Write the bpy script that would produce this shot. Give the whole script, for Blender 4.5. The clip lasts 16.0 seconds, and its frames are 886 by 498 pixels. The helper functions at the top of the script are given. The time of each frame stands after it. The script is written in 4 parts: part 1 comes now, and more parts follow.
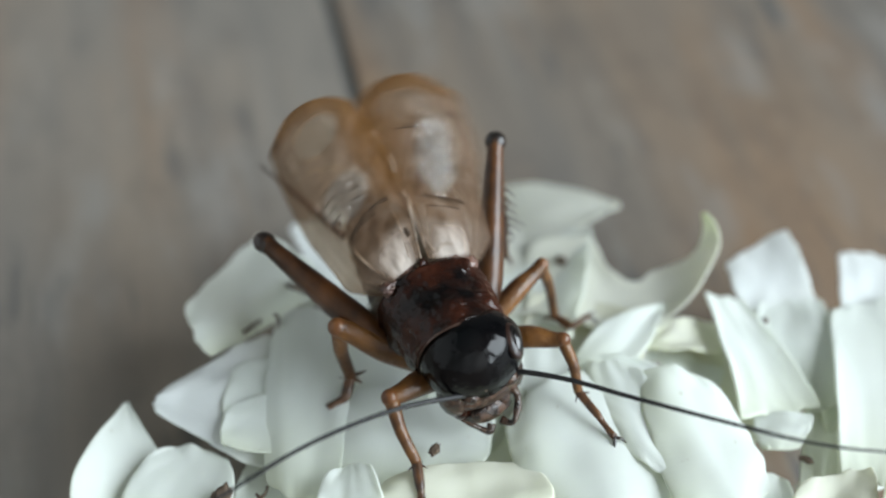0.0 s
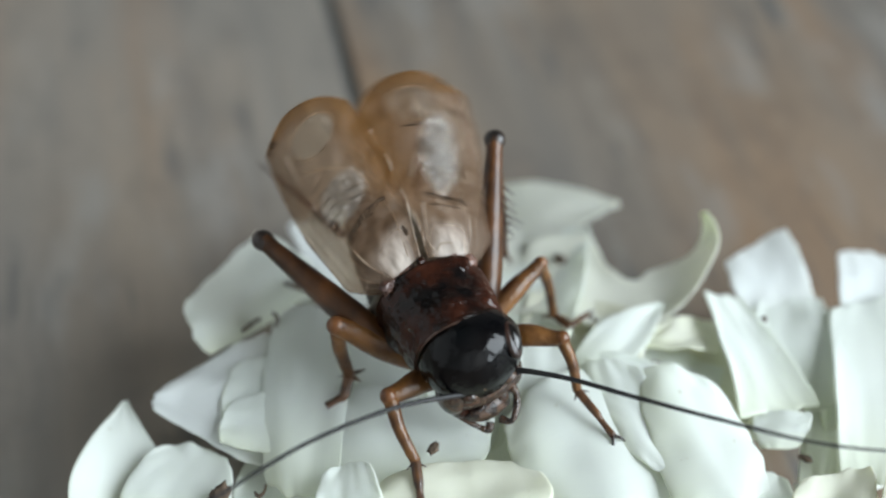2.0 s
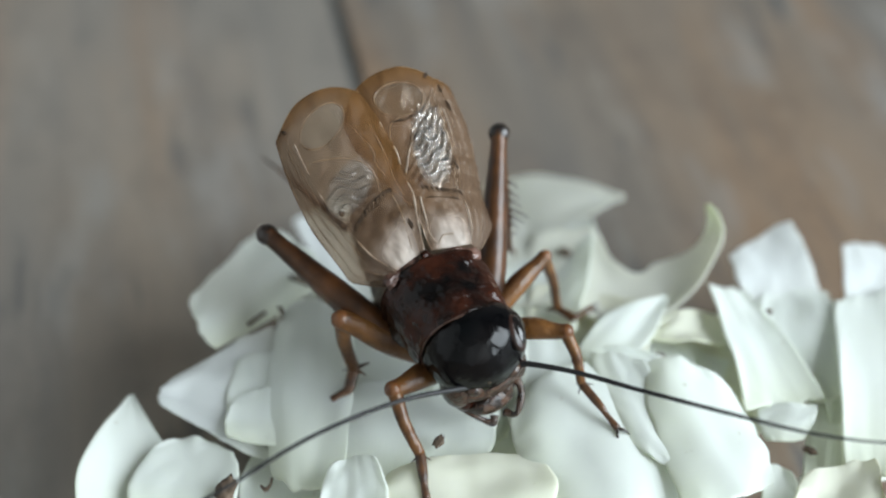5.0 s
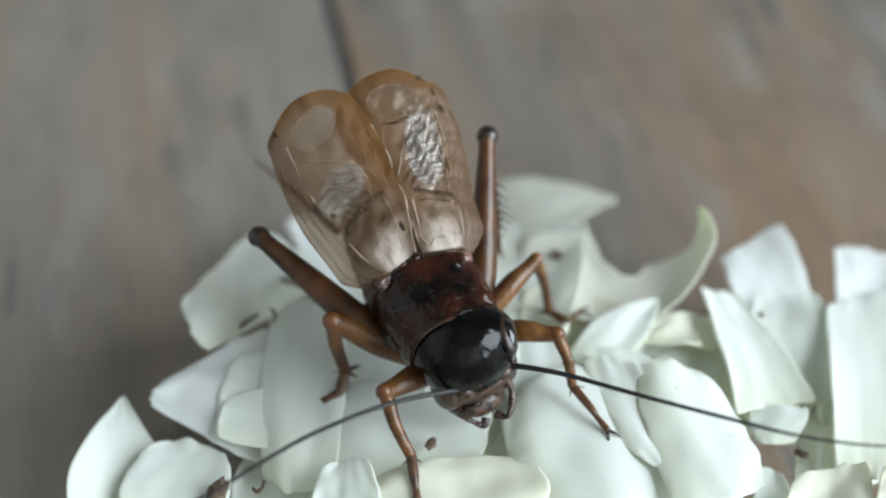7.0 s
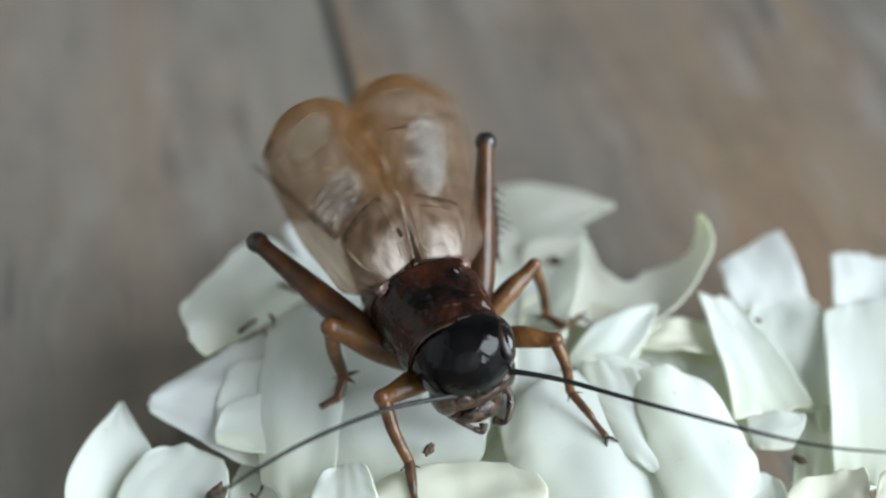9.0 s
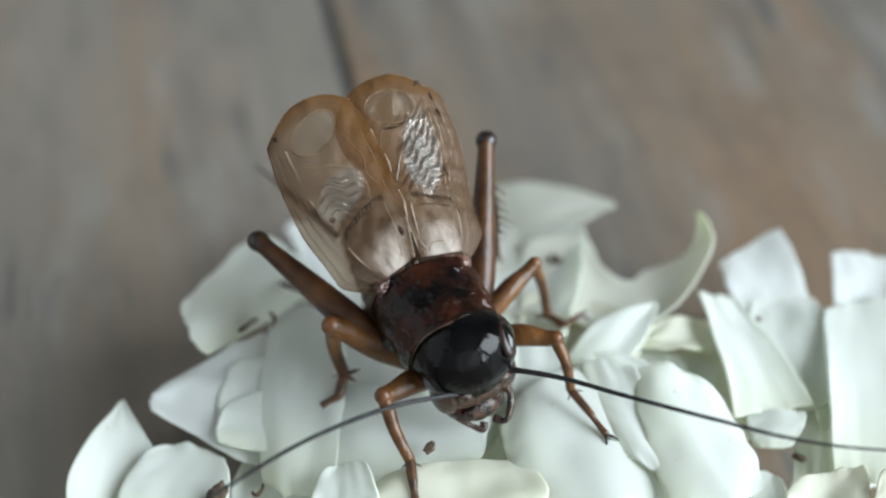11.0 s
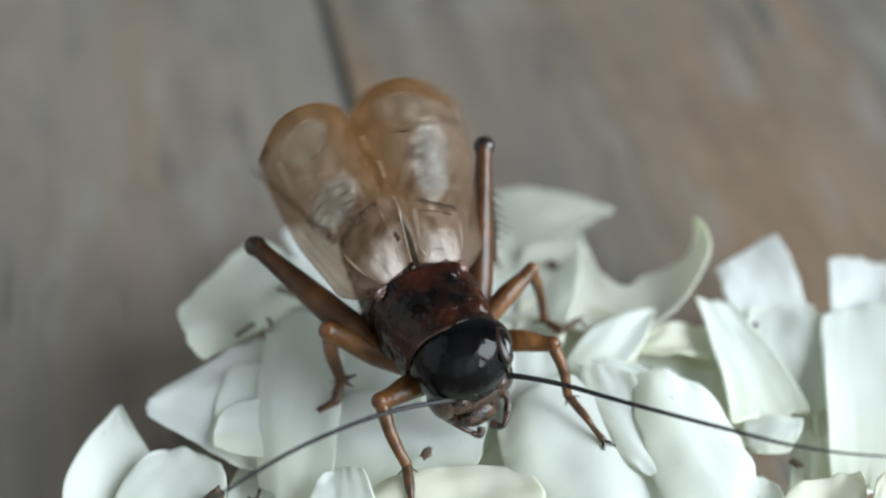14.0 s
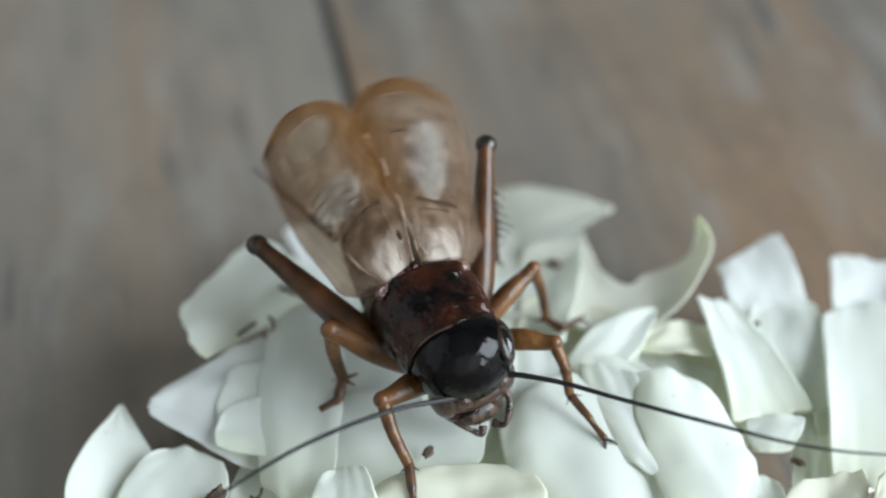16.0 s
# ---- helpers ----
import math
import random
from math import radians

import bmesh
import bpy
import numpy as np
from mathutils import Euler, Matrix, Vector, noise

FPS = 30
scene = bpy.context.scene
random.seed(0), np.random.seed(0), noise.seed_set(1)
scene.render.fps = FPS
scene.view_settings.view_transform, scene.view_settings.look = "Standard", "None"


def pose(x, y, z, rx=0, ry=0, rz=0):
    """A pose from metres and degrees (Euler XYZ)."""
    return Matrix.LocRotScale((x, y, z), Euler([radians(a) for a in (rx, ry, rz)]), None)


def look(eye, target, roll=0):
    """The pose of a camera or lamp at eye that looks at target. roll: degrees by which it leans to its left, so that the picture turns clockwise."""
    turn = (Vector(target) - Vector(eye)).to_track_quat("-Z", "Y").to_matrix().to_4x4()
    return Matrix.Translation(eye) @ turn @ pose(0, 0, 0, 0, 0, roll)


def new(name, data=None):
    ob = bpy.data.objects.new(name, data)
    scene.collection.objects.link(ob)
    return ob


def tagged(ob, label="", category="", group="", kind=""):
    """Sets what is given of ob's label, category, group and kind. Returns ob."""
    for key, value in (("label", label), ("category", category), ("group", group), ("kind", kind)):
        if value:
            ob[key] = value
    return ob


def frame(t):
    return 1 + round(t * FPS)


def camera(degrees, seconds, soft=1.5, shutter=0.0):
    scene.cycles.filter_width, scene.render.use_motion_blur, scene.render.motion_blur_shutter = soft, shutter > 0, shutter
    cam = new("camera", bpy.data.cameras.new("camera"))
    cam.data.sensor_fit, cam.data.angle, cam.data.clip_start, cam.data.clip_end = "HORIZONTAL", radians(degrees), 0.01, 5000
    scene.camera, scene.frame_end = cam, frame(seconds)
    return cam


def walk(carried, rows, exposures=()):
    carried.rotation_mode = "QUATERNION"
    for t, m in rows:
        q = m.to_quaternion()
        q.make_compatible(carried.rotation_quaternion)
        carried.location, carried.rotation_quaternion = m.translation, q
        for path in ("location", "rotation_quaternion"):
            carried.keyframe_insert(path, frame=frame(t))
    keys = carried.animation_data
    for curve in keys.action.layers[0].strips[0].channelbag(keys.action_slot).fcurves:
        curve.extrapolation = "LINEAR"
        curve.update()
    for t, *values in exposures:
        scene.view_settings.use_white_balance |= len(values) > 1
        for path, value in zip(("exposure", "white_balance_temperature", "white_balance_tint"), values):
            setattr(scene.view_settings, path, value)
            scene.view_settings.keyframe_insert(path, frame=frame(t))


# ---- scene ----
MM = 0.001  # the numbers below are millimetres

# ---- camera ----
cam = camera(40, 16.0, soft=2.2, shutter=0.9)
cam.data.dof.use_dof = True
cam.data.dof.focus_distance = 67.5 * MM
cam.data.dof.aperture_fstop = 17
EYE = Vector((0.00, -45.64, 72.39)) * MM
# seconds, degrees of turn to the left, upwards and of roll, millimetres towards the flowers
SWAY = [
    (0.0, 0.275, 0.290, -0.276, 0.175),
    (0.5, 0.178, 0.385, -0.175, 0.143),
    (1.0, 0.178, 0.492, -0.173, -0.021),
    (1.5, 0.172, 0.384, -0.231, 0.119),
    (2.0, 0.202, 0.216, -0.169, 0.254),
    (2.5, 0.316, 0.469, -0.280, 0.093),
    (3.0, 0.503, 0.478, -0.478, -0.053),
    (3.5, 0.297, 0.151, -0.336, 0.230),
    (4.0, 0.581, -0.149, -0.621, 0.221),
    (6.5, 0.235, 0.036, -0.291, 0.028),
    (7.0, 0.010, 0.030, -0.036, 0.068),
    (7.5, 0.000, 0.242, -0.000, -0.000),
    (8.0, 0.220, 0.324, -0.251, -0.185),
    (8.5, -0.144, 0.223, 0.094, -0.067),
    (9.0, -0.122, 0.302, 0.090, -0.004),
    (11.5, -0.083, 0.210, 0.025, -0.145),
    (12.0, -0.116, 0.192, 0.078, -0.061),
    (12.5, 0.255, 0.372, -0.213, -0.139),
    (13.0, 0.185, 0.451, -0.190, -0.178),
    (13.5, -0.238, 0.373, 0.192, -0.076),
    (14.0, -0.282, 0.490, 0.279, -0.127),
    (14.5, -0.099, 0.540, 0.091, -0.287),
    (15.0, -0.338, 0.461, 0.230, -0.259),
    (15.5, -0.326, 0.357, 0.315, -0.108),
    (16.0, -0.163, 0.433, 0.140, -0.155),
]


def carried(left, up, roll, nearer):
    turn = pose(0, 0, 0, 40 + up, 0, left) @ pose(0, 0, 0, 0, 0, roll)
    return Matrix.Translation(EYE - turn.col[2].to_3d() * nearer * MM) @ turn


walk(cam, [(t, carried(*row)) for t, *row in SWAY], exposures=[(0.0, 0.0), (16.0, 0.0)])

# ---- world and light: an added, unseen room with one window beside the flowers ----
world = bpy.data.worlds.new("sky")
world.use_nodes = True
scene.world = world
sky = world.node_tree.nodes.new("ShaderNodeTexSky")
sky.sky_type, sky.sun_disc = "NISHITA", False
sky.sun_elevation, sky.sun_rotation = radians(45), radians(200)
world.node_tree.nodes["Background"].inputs["Strength"].default_value = 0.1
world.node_tree.links.new(sky.outputs["Color"], world.node_tree.nodes["Background"].inputs["Color"])

ROOM = 1.5       # half the room's width, metres
SILL, LINTEL = 0.20, 1.70
WIN_Y0, WIN_Y1 = -1.32, 0.45
light = bpy.data.lights.new("window_daylight", "AREA")
light.shape, light.size, light.size_y = "RECTANGLE", WIN_Y1 - WIN_Y0, LINTEL - SILL
light.energy, light.color = 101, (0.850, 0.943, 1.0)
lamp = new("window_daylight", light)
lamp.matrix_world = look((ROOM + 0.05, (WIN_Y0 + WIN_Y1) / 2, (SILL + LINTEL) / 2), (0, (WIN_Y0 + WIN_Y1) / 2, (SILL + LINTEL) / 2 - 0.5))


# ---- materials ----
def material(name):
    m = bpy.data.materials.new(name)
    m.use_nodes = True
    t = m.node_tree
    return m, t.nodes, t.links, t.nodes["Principled BSDF"]


def ramp(nodes, links, source, stops):
    r = nodes.new("ShaderNodeValToRGB")
    e = r.color_ramp.elements
    while len(e) < len(stops):
        e.new(0.5)
    for el, (at, col) in zip(e, stops):
        el.position, el.color = at, (*col, 1)
    links.new(source, r.inputs["Fac"])
    return r.outputs["Color"]


def noise_tex(nodes, links, scale, detail=4, rough=0.55, coord=None, stretch=None):
    n = nodes.new("ShaderNodeTexNoise")
    n.inputs["Scale"].default_value, n.inputs["Detail"].default_value = scale, detail
    n.inputs["Roughness"].default_value = rough
    if coord is None:
        coord = nodes.new("ShaderNodeTexCoord").outputs["Object"]
    if stretch:
        mp = nodes.new("ShaderNodeMapping")
        mp.inputs["Scale"].default_value = stretch
        links.new(coord, mp.inputs["Vector"])
        coord = mp.outputs["Vector"]
    links.new(coord, n.inputs["Vector"])
    return n.outputs["Fac"]


def bump(nodes, links, height, dist, strength, bsdf):
    b = nodes.new("ShaderNodeBump")
    b.inputs["Distance"].default_value, b.inputs["Strength"].default_value = dist, strength
    links.new(height, b.inputs["Height"])
    links.new(b.outputs["Normal"], bsdf.inputs["Normal"])


def mixc(nodes, links, fac, a, b, how="MIX"):
    n = nodes.new("ShaderNodeMix")
    n.data_type, n.blend_type = "RGBA", how
    for sock, v in ((n.inputs[0], fac), (n.inputs[6], a), (n.inputs[7], b)):
        if isinstance(v, bpy.types.NodeSocket):
            links.new(v, sock)
        elif sock == n.inputs[0]:
            sock.default_value = v
        else:
            sock.default_value = (*v, 1)
    return n.outputs[2]


def math_node(nodes, links, op, a, b=0.0, clamp=False):
    n = nodes.new("ShaderNodeMath")
    n.operation, n.use_clamp = op, clamp
    for i, v in enumerate((a, b)):
        if isinstance(v, bpy.types.NodeSocket):
            links.new(v, n.inputs[i])
        else:
            n.inputs[i].default_value = v
    return n.outputs[0]


def shell_mat(name, dark, bright, rough, spots=900, coat=0.4, bumpiness=0.25, deep=0.05, shine=0.5, fine=4.0):
    """Insect cuticle: mottled, glossy, finely wrinkled."""
    m, n, l, b = material(name)
    f = noise_tex(n, l, spots, 3, 0.5)
    l.new(ramp(n, l, f, [(0.34, dark), (0.72, bright)]), b.inputs["Base Color"])
    b.inputs["Roughness"].default_value = rough
    b.inputs["Coat Weight"].default_value = coat
    b.inputs["Coat Roughness"].default_value = 0.12
    b.inputs["Specular IOR Level"].default_value = shine
    bump(n, l, noise_tex(n, l, spots * fine, 2), deep * MM, bumpiness, b)
    return m


def plain_mat(name, colour, rough, vary=0.15, size=60):
    m, n, l, b = material(name)
    f = noise_tex(n, l, size, 4)
    lo = tuple(c * (1 - vary) for c in colour)
    l.new(ramp(n, l, f, [(0.3, lo), (0.7, colour)]), b.inputs["Base Color"])
    b.inputs["Roughness"].default_value = rough
    return m


def wood_mat(name, low, mid, high, warm, streaks):
    """Worn boards: broad tone along the grain, warm stains, dark short streaks, pale scuffs."""
    m, n, l, b = material(name)
    info = n.new("ShaderNodeObjectInfo")
    shift = n.new("ShaderNodeVectorMath")
    shift.operation = "MULTIPLY_ADD"
    l.new(info.outputs["Random"], shift.inputs[0])
    shift.inputs[1].default_value = (0.7, 1.9, 0.0)
    l.new(n.new("ShaderNodeTexCoord").outputs["Object"], shift.inputs[2])
    at = shift.outputs[0]
    broad = noise_tex(n, l, 26, 3, 0.5, at, (1.6, 0.3, 1))
    fine = noise_tex(n, l, 160, 5, 0.6, at, (2.0, 0.22, 1))
    blot = noise_tex(n, l, 85, 6, 0.7, at, (1.1, 0.7, 1))
    c1 = ramp(n, l, broad, [(0.38, low), (0.5, mid), (0.63, high)])
    c2 = ramp(n, l, fine, [(0.3, (0.090, 0.085, 0.080)), (0.62, (0.190, 0.166, 0.140))])
    col = mixc(n, l, 0.38, c1, c2)
    stain = ramp(n, l, noise_tex(n, l, 34, 4, 0.6, at, (2.6, 0.36, 1)), [(0.50, (0,) * 3), (0.66, (warm,) * 3)])
    col = mixc(n, l, stain, col, (0.25, 0.135, 0.062))
    dark = ramp(n, l, blot, [(0.36, (0.50, 0.52, 0.55)), (0.52, (1, 1, 1))])
    col = mixc(n, l, 0.45, col, dark, "MULTIPLY")
    worn = ramp(n, l, noise_tex(n, l, 120, 4, 0.6, at, (1.4, 0.4, 1)), [(0.55, (0,) * 3), (0.68, (0.5,) * 3)])
    col = mixc(n, l, worn, col, (0.26, 0.25, 0.235))
    crack = ramp(n, l, noise_tex(n, l, 210, 3, 0.55, at, (2.2, 0.34, 1)), [(0.29, (streaks,) * 3), (0.40, (0,) * 3)])
    col = mixc(n, l, crack, col, (0.060, 0.066, 0.070))
    tone = ramp(n, l, info.outputs["Random"], [(0, (0.86, 0.87, 0.87)), (1, (0.95, 0.94, 0.91))])
    l.new(mixc(n, l, 1.0, col, tone, "MULTIPLY"), b.inputs["Base Color"])
    l.new(ramp(n, l, blot, [(0.3, (0.72,) * 3), (0.7, (0.5,) * 3)]), b.inputs["Roughness"])
    bump(n, l, fine, 0.4 * MM, 0.35, b)
    return m


def petal_mat(name, body, base, shade, tip=None):
    """Soft white petal: lets light through, faint veins along it, greener towards its base."""
    m, n, l, b = material(name)
    uv = n.new("ShaderNodeUVMap")
    sep = n.new("ShaderNodeSeparateXYZ")
    l.new(uv.outputs["UV"], sep.inputs[0])
    along = ramp(n, l, sep.outputs["X"], [(0.0, base), (0.45, body), (0.72, body), (1.0, tip or body)])
    mott = noise_tex(n, l, 420, 4)
    col = mixc(n, l, ramp(n, l, mott, [(0.35, (0.0,) * 3), (0.8, (0.5,) * 3)]), along, shade)
    bruise = noise_tex(n, l, 900, 2, coord=None)
    col = mixc(n, l, ramp(n, l, bruise, [(0.73, (0.0,) * 3), (0.80, (0.35,) * 3)]), col, (0.42, 0.36, 0.24))
    rim = math_node(n, l, "ABSOLUTE", math_node(n, l, "SUBTRACT", sep.outputs["Y"], 0.5))
    col = mixc(n, l, ramp(n, l, rim, [(0.455, (0.0,) * 3), (0.5, (0.16,) * 3)]), col, base)
    l.new(col, b.inputs["Base Color"])
    b.inputs["Roughness"].default_value = 0.55
    b.inputs["Specular IOR Level"].default_value = 0.3
    b.inputs["Sheen Weight"].default_value = 0.08
    veins = noise_tex(n, l, 9, 3, coord=uv.outputs["UV"], stretch=(0.5, 6, 1))
    crepe = noise_tex(n, l, 650, 4, 0.6)
    bump(n, l, math_node(n, l, "ADD", veins, math_node(n, l, "MULTIPLY", crepe, 0.8)), 0.22 * MM, 0.10, b)
    tr = n.new("ShaderNodeBsdfTranslucent")
    l.new(mixc(n, l, 1.0, col, (1.0, 0.98, 0.85), "MULTIPLY"), tr.inputs["Color"])
    mix = n.new("ShaderNodeMixShader")
    mix.inputs[0].default_value = 0.40
    l.new(b.outputs[0], mix.inputs[1])
    l.new(tr.outputs[0], mix.inputs[2])
    l.new(mix.outputs[0], n["Material Output"].inputs["Surface"])
    return m


def wing_mat(name, side, clear, rough, gloss, harp_sheen):
    """Parchment forewing: amber along the tip and inner margin, a clear round cell near the tip, pale at its root; the
    root's highlight and the harp's sheen are painted into the colour.
    """
    m, n, l, b = material(name)
    uv = n.new("ShaderNodeUVMap")
    sep = n.new("ShaderNodeSeparateXYZ")
    l.new(uv.outputs["UV"], sep.inputs[0])
    u, v = sep.outputs["X"], sep.outputs["Y"]
    own = n.new("ShaderNodeSeparateXYZ")
    l.new(n.new("ShaderNodeTexCoord").outputs["Object"], own.inputs[0])
    x = math_node(n, l, "MULTIPLY", own.outputs["X"], 1000.0)
    q = math_node(n, l, "MULTIPLY", own.outputs["Y"], 1000.0 * side)

    def span(cx, cq, rx, rq, tilt=0.0):
        """Squared distance from an ellipse's centre, 1 on its edge."""
        dx = math_node(n, l, "SUBTRACT", x, cx)
        dq = math_node(n, l, "SUBTRACT", q, cq)
        dx2 = math_node(n, l, "ADD", dx, math_node(n, l, "MULTIPLY", dq, tilt))
        dx2 = math_node(n, l, "DIVIDE", dx2, rx)
        dq = math_node(n, l, "DIVIDE", dq, rq)
        return math_node(n, l, "ADD", math_node(n, l, "MULTIPLY", dx2, dx2), math_node(n, l, "MULTIPLY", dq, dq))

    patchy = noise_tex(n, l, 420, 3)
    wander = math_node(n, l, "MULTIPLY", math_node(n, l, "SUBTRACT", patchy, 0.5), 0.08)
    tip = ramp(n, l, math_node(n, l, "ADD", u, wander), [(0.885, (0,) * 3), (0.955, (0.75,) * 3), (1.0, (1,) * 3)])
    inner = ramp(n, l, math_node(n, l, "ADD", v, math_node(n, l, "ADD", wander, math_node(n, l, "MULTIPLY", u, -0.12))), [(0.06, (0.9,) * 3), (0.24, (0.6,) * 3), (0.40, (0,) * 3)])
    midlen = ramp(n, l, u, [(0.30, (0.1,) * 3), (0.40, (0.6,) * 3), (0.50, (1,) * 3)])
    amber = math_node(n, l, "MAXIMUM", tip, math_node(n, l, "MULTIPLY", inner, midlen))
    if side > 0:
        r, harp_r = span(8.75, 2.40, 0.98, 1.42, 0.30), span(5.0, 2.35, 1.3, 1.7, 0.38)
    else:
        r, harp_r = span(9.0, 1.85, 1.0, 1.45, 0.10), span(6.0, 2.75, 2.5, 1.35, -0.55)
    mirror = ramp(n, l, r, [(0.82, (1,) * 3), (1.0, (0,) * 3)])
    mott = noise_tex(n, l, 900, 4)
    body = ramp(n, l, mott, [(0.3, (0.165, 0.100, 0.062)), (0.7, (0.29, 0.195, 0.132))])
    root = ramp(n, l, math_node(n, l, "ADD", u, wander), [(0.03, (1,) * 3), (0.12, (0.65,) * 3), (0.24, (0,) * 3)])
    across = ramp(n, l, v, [(0.10, (0.2,) * 3), (0.35, (1,) * 3), (0.80, (1,) * 3), (1.0, (0.35,) * 3)])
    pale = math_node(n, l, "MULTIPLY", root, across)
    # pale root membrane, whitened further to paint in its highlight
    col = mixc(n, l, pale, body, (0.64, 0.57, 0.51))
    side_field = ramp(n, l, v, [(0.99, (0,) * 3), (1.01, (0.55,) * 3)])
    col = mixc(n, l, side_field, col, (0.21, 0.145, 0.105))
    col = mixc(n, l, math_node(n, l, "MULTIPLY", amber, 0.9), col, (0.20, 0.095, 0.026))
    # light grey painted over the harp for the window's sheen
    harp = ramp(n, l, harp_r, [(0.55, (harp_sheen,) * 3), (1.0, (0,) * 3)])
    col = mixc(n, l, harp, col, (0.42, 0.40, 0.375))
    col = mixc(n, l, math_node(n, l, "MULTIPLY", mirror, 0.75), col, (0.30, 0.26, 0.215) if side > 0 else (0.19, 0.155, 0.12))
    stain = ramp(n, l, noise_tex(n, l, 520, 3), [(0.66, (0,) * 3), (0.76, (0.45,) * 3)])
    col = mixc(n, l, stain, col, (0.06, 0.04, 0.022))
    b.inputs["Roughness"].default_value = 0.6
    b.inputs["Specular IOR Level"].default_value = 0.0
    l.new(col, b.inputs["Base Color"])
    bump(n, l, noise_tex(n, l, 1500, 4), 0.10 * MM, 0.35, b)
    tr = n.new("ShaderNodeBsdfTranslucent")
    l.new(col, tr.inputs["Color"])
    mx = n.new("ShaderNodeMixShader")
    mx.inputs[0].default_value = 0.42
    l.new(b.outputs[0], mx.inputs[1])
    l.new(tr.outputs[0], mx.inputs[2])
    see = n.new("ShaderNodeBsdfTransparent")
    see.inputs["Color"].default_value = (0.88, 0.80, 0.71, 1)
    mx2 = n.new("ShaderNodeMixShader")
    thin = math_node(n, l, "MULTIPLY", math_node(n, l, "SUBTRACT", 1.0, math_node(n, l, "MULTIPLY", pale, 0.6)), clear)
    thin = math_node(n, l, "ADD", thin, math_node(n, l, "MULTIPLY", mirror, 0.12 if side > 0 else 0.2), True)
    thin = math_node(n, l, "MULTIPLY", thin, math_node(n, l, "SUBTRACT", 1.0, math_node(n, l, "MULTIPLY", amber, 0.55)))
    l.new(thin, mx2.inputs[0])
    l.new(mx.outputs[0], mx2.inputs[1])
    l.new(see.outputs[0], mx2.inputs[2])
    shine = n.new("ShaderNodeBsdfGlossy")
    l.new(math_node(n, l, "ADD", math_node(n, l, "MULTIPLY", pale, 0.22), rough), shine.inputs["Roughness"])
    fr = n.new("ShaderNodeFresnel")
    fr.inputs["IOR"].default_value = gloss
    nb = n.new("ShaderNodeBump")
    nb.inputs["Distance"].default_value, nb.inputs["Strength"].default_value = 0.16 * MM, 0.5
    l.new(noise_tex(n, l, 950, 5, 0.65, stretch=(0.7, 1.3, 1)), nb.inputs["Height"])
    l.new(nb.outputs["Normal"], shine.inputs["Normal"])
    l.new(nb.outputs["Normal"], fr.inputs["Normal"])
    mx3 = n.new("ShaderNodeMixShader")
    film = ramp(n, l, harp_r, [(0.55, (1,) * 3), (1.1, (0.06,) * 3)])
    wet = math_node(n, l, "MAXIMUM", film, math_node(n, l, "MULTIPLY", pale, 0.3))
    l.new(math_node(n, l, "MULTIPLY", fr.outputs[0], wet), mx3.inputs[0])
    l.new(mx2.outputs[0], mx3.inputs[1])
    l.new(shine.outputs[0], mx3.inputs[2])
    l.new(mx3.outputs[0], n["Material Output"].inputs["Surface"])
    return m


WOOD_GREY = wood_mat("grey_weathered_wood", (0.184, 0.170, 0.154), (0.212, 0.190, 0.168), (0.250, 0.195, 0.148), 0.3, 0.5)
WOOD = wood_mat("brown_weathered_wood", (0.150, 0.140, 0.130), (0.182, 0.147, 0.117), (0.236, 0.152, 0.092), 0.4, 0.8)
# unseen west and south walls get pale tones to bounce fill light
BOUNCE_PALE = plain_mat("bounce_pale_plaster", (0.72, 0.72, 0.71), 0.9, size=4)
PLASTER = plain_mat("wall_plaster", (0.15, 0.145, 0.14), 0.9, size=4)
CEILING = plain_mat("ceiling_paint", (0.30, 0.30, 0.29), 0.9, size=3)
BOUNCE_WHITE = plain_mat("bounce_white_plaster", (0.54, 0.53, 0.51), 0.9, size=4)
PETAL = petal_mat("white_petal", (0.838, 0.88, 0.862), (0.765, 0.805, 0.70), (0.785, 0.82, 0.795))
PETAL_COOL = petal_mat("cool_white_petal", (0.82, 0.855, 0.87), (0.79, 0.815, 0.79), (0.78, 0.80, 0.815))
PETAL_CREAM = petal_mat("cream_petal", (0.84, 0.85, 0.76), (0.74, 0.77, 0.59), (0.78, 0.80, 0.68))
PETAL_TIP = petal_mat("green_tipped_petal", (0.80, 0.81, 0.75), (0.80, 0.81, 0.74), (0.76, 0.77, 0.70), (0.60, 0.67, 0.38))
PETAL_TROUGH = petal_mat("pale_greenish_petal", (0.79, 0.795, 0.69), (0.82, 0.825, 0.77), (0.72, 0.72, 0.59))
# greyer copy: shade on far petals sloping away is put into the colour
PETAL_SHADED = petal_mat("shaded_grey_white_petal", (0.71, 0.72, 0.665), (0.67, 0.69, 0.60), (0.65, 0.665, 0.61))
HEAD_SHELL = shell_mat("black_head_shell", (0.001, 0.0015, 0.002), (0.004, 0.0028, 0.0028), 0.15, 450, 0.0, 0.6, 0.20, 0.23, 2.4)
HEAD_BROWN = shell_mat("dark_brown_head_shell", (0.010, 0.005, 0.004), (0.045, 0.018, 0.011), 0.3, 900, 0.0, 0.5)
NECK_SHELL = shell_mat("dark_red_brown_shell", (0.002, 0.0015, 0.0015), (0.040, 0.0105, 0.0045), 0.22, 470, 0.0, 0.9, 0.42, 0.27, 1.8)
FACE_SHELL = shell_mat("brown_face_shell", (0.007, 0.004, 0.003), (0.085, 0.042, 0.024), 0.24, 1700, 0.2, 0.7, 0.12)
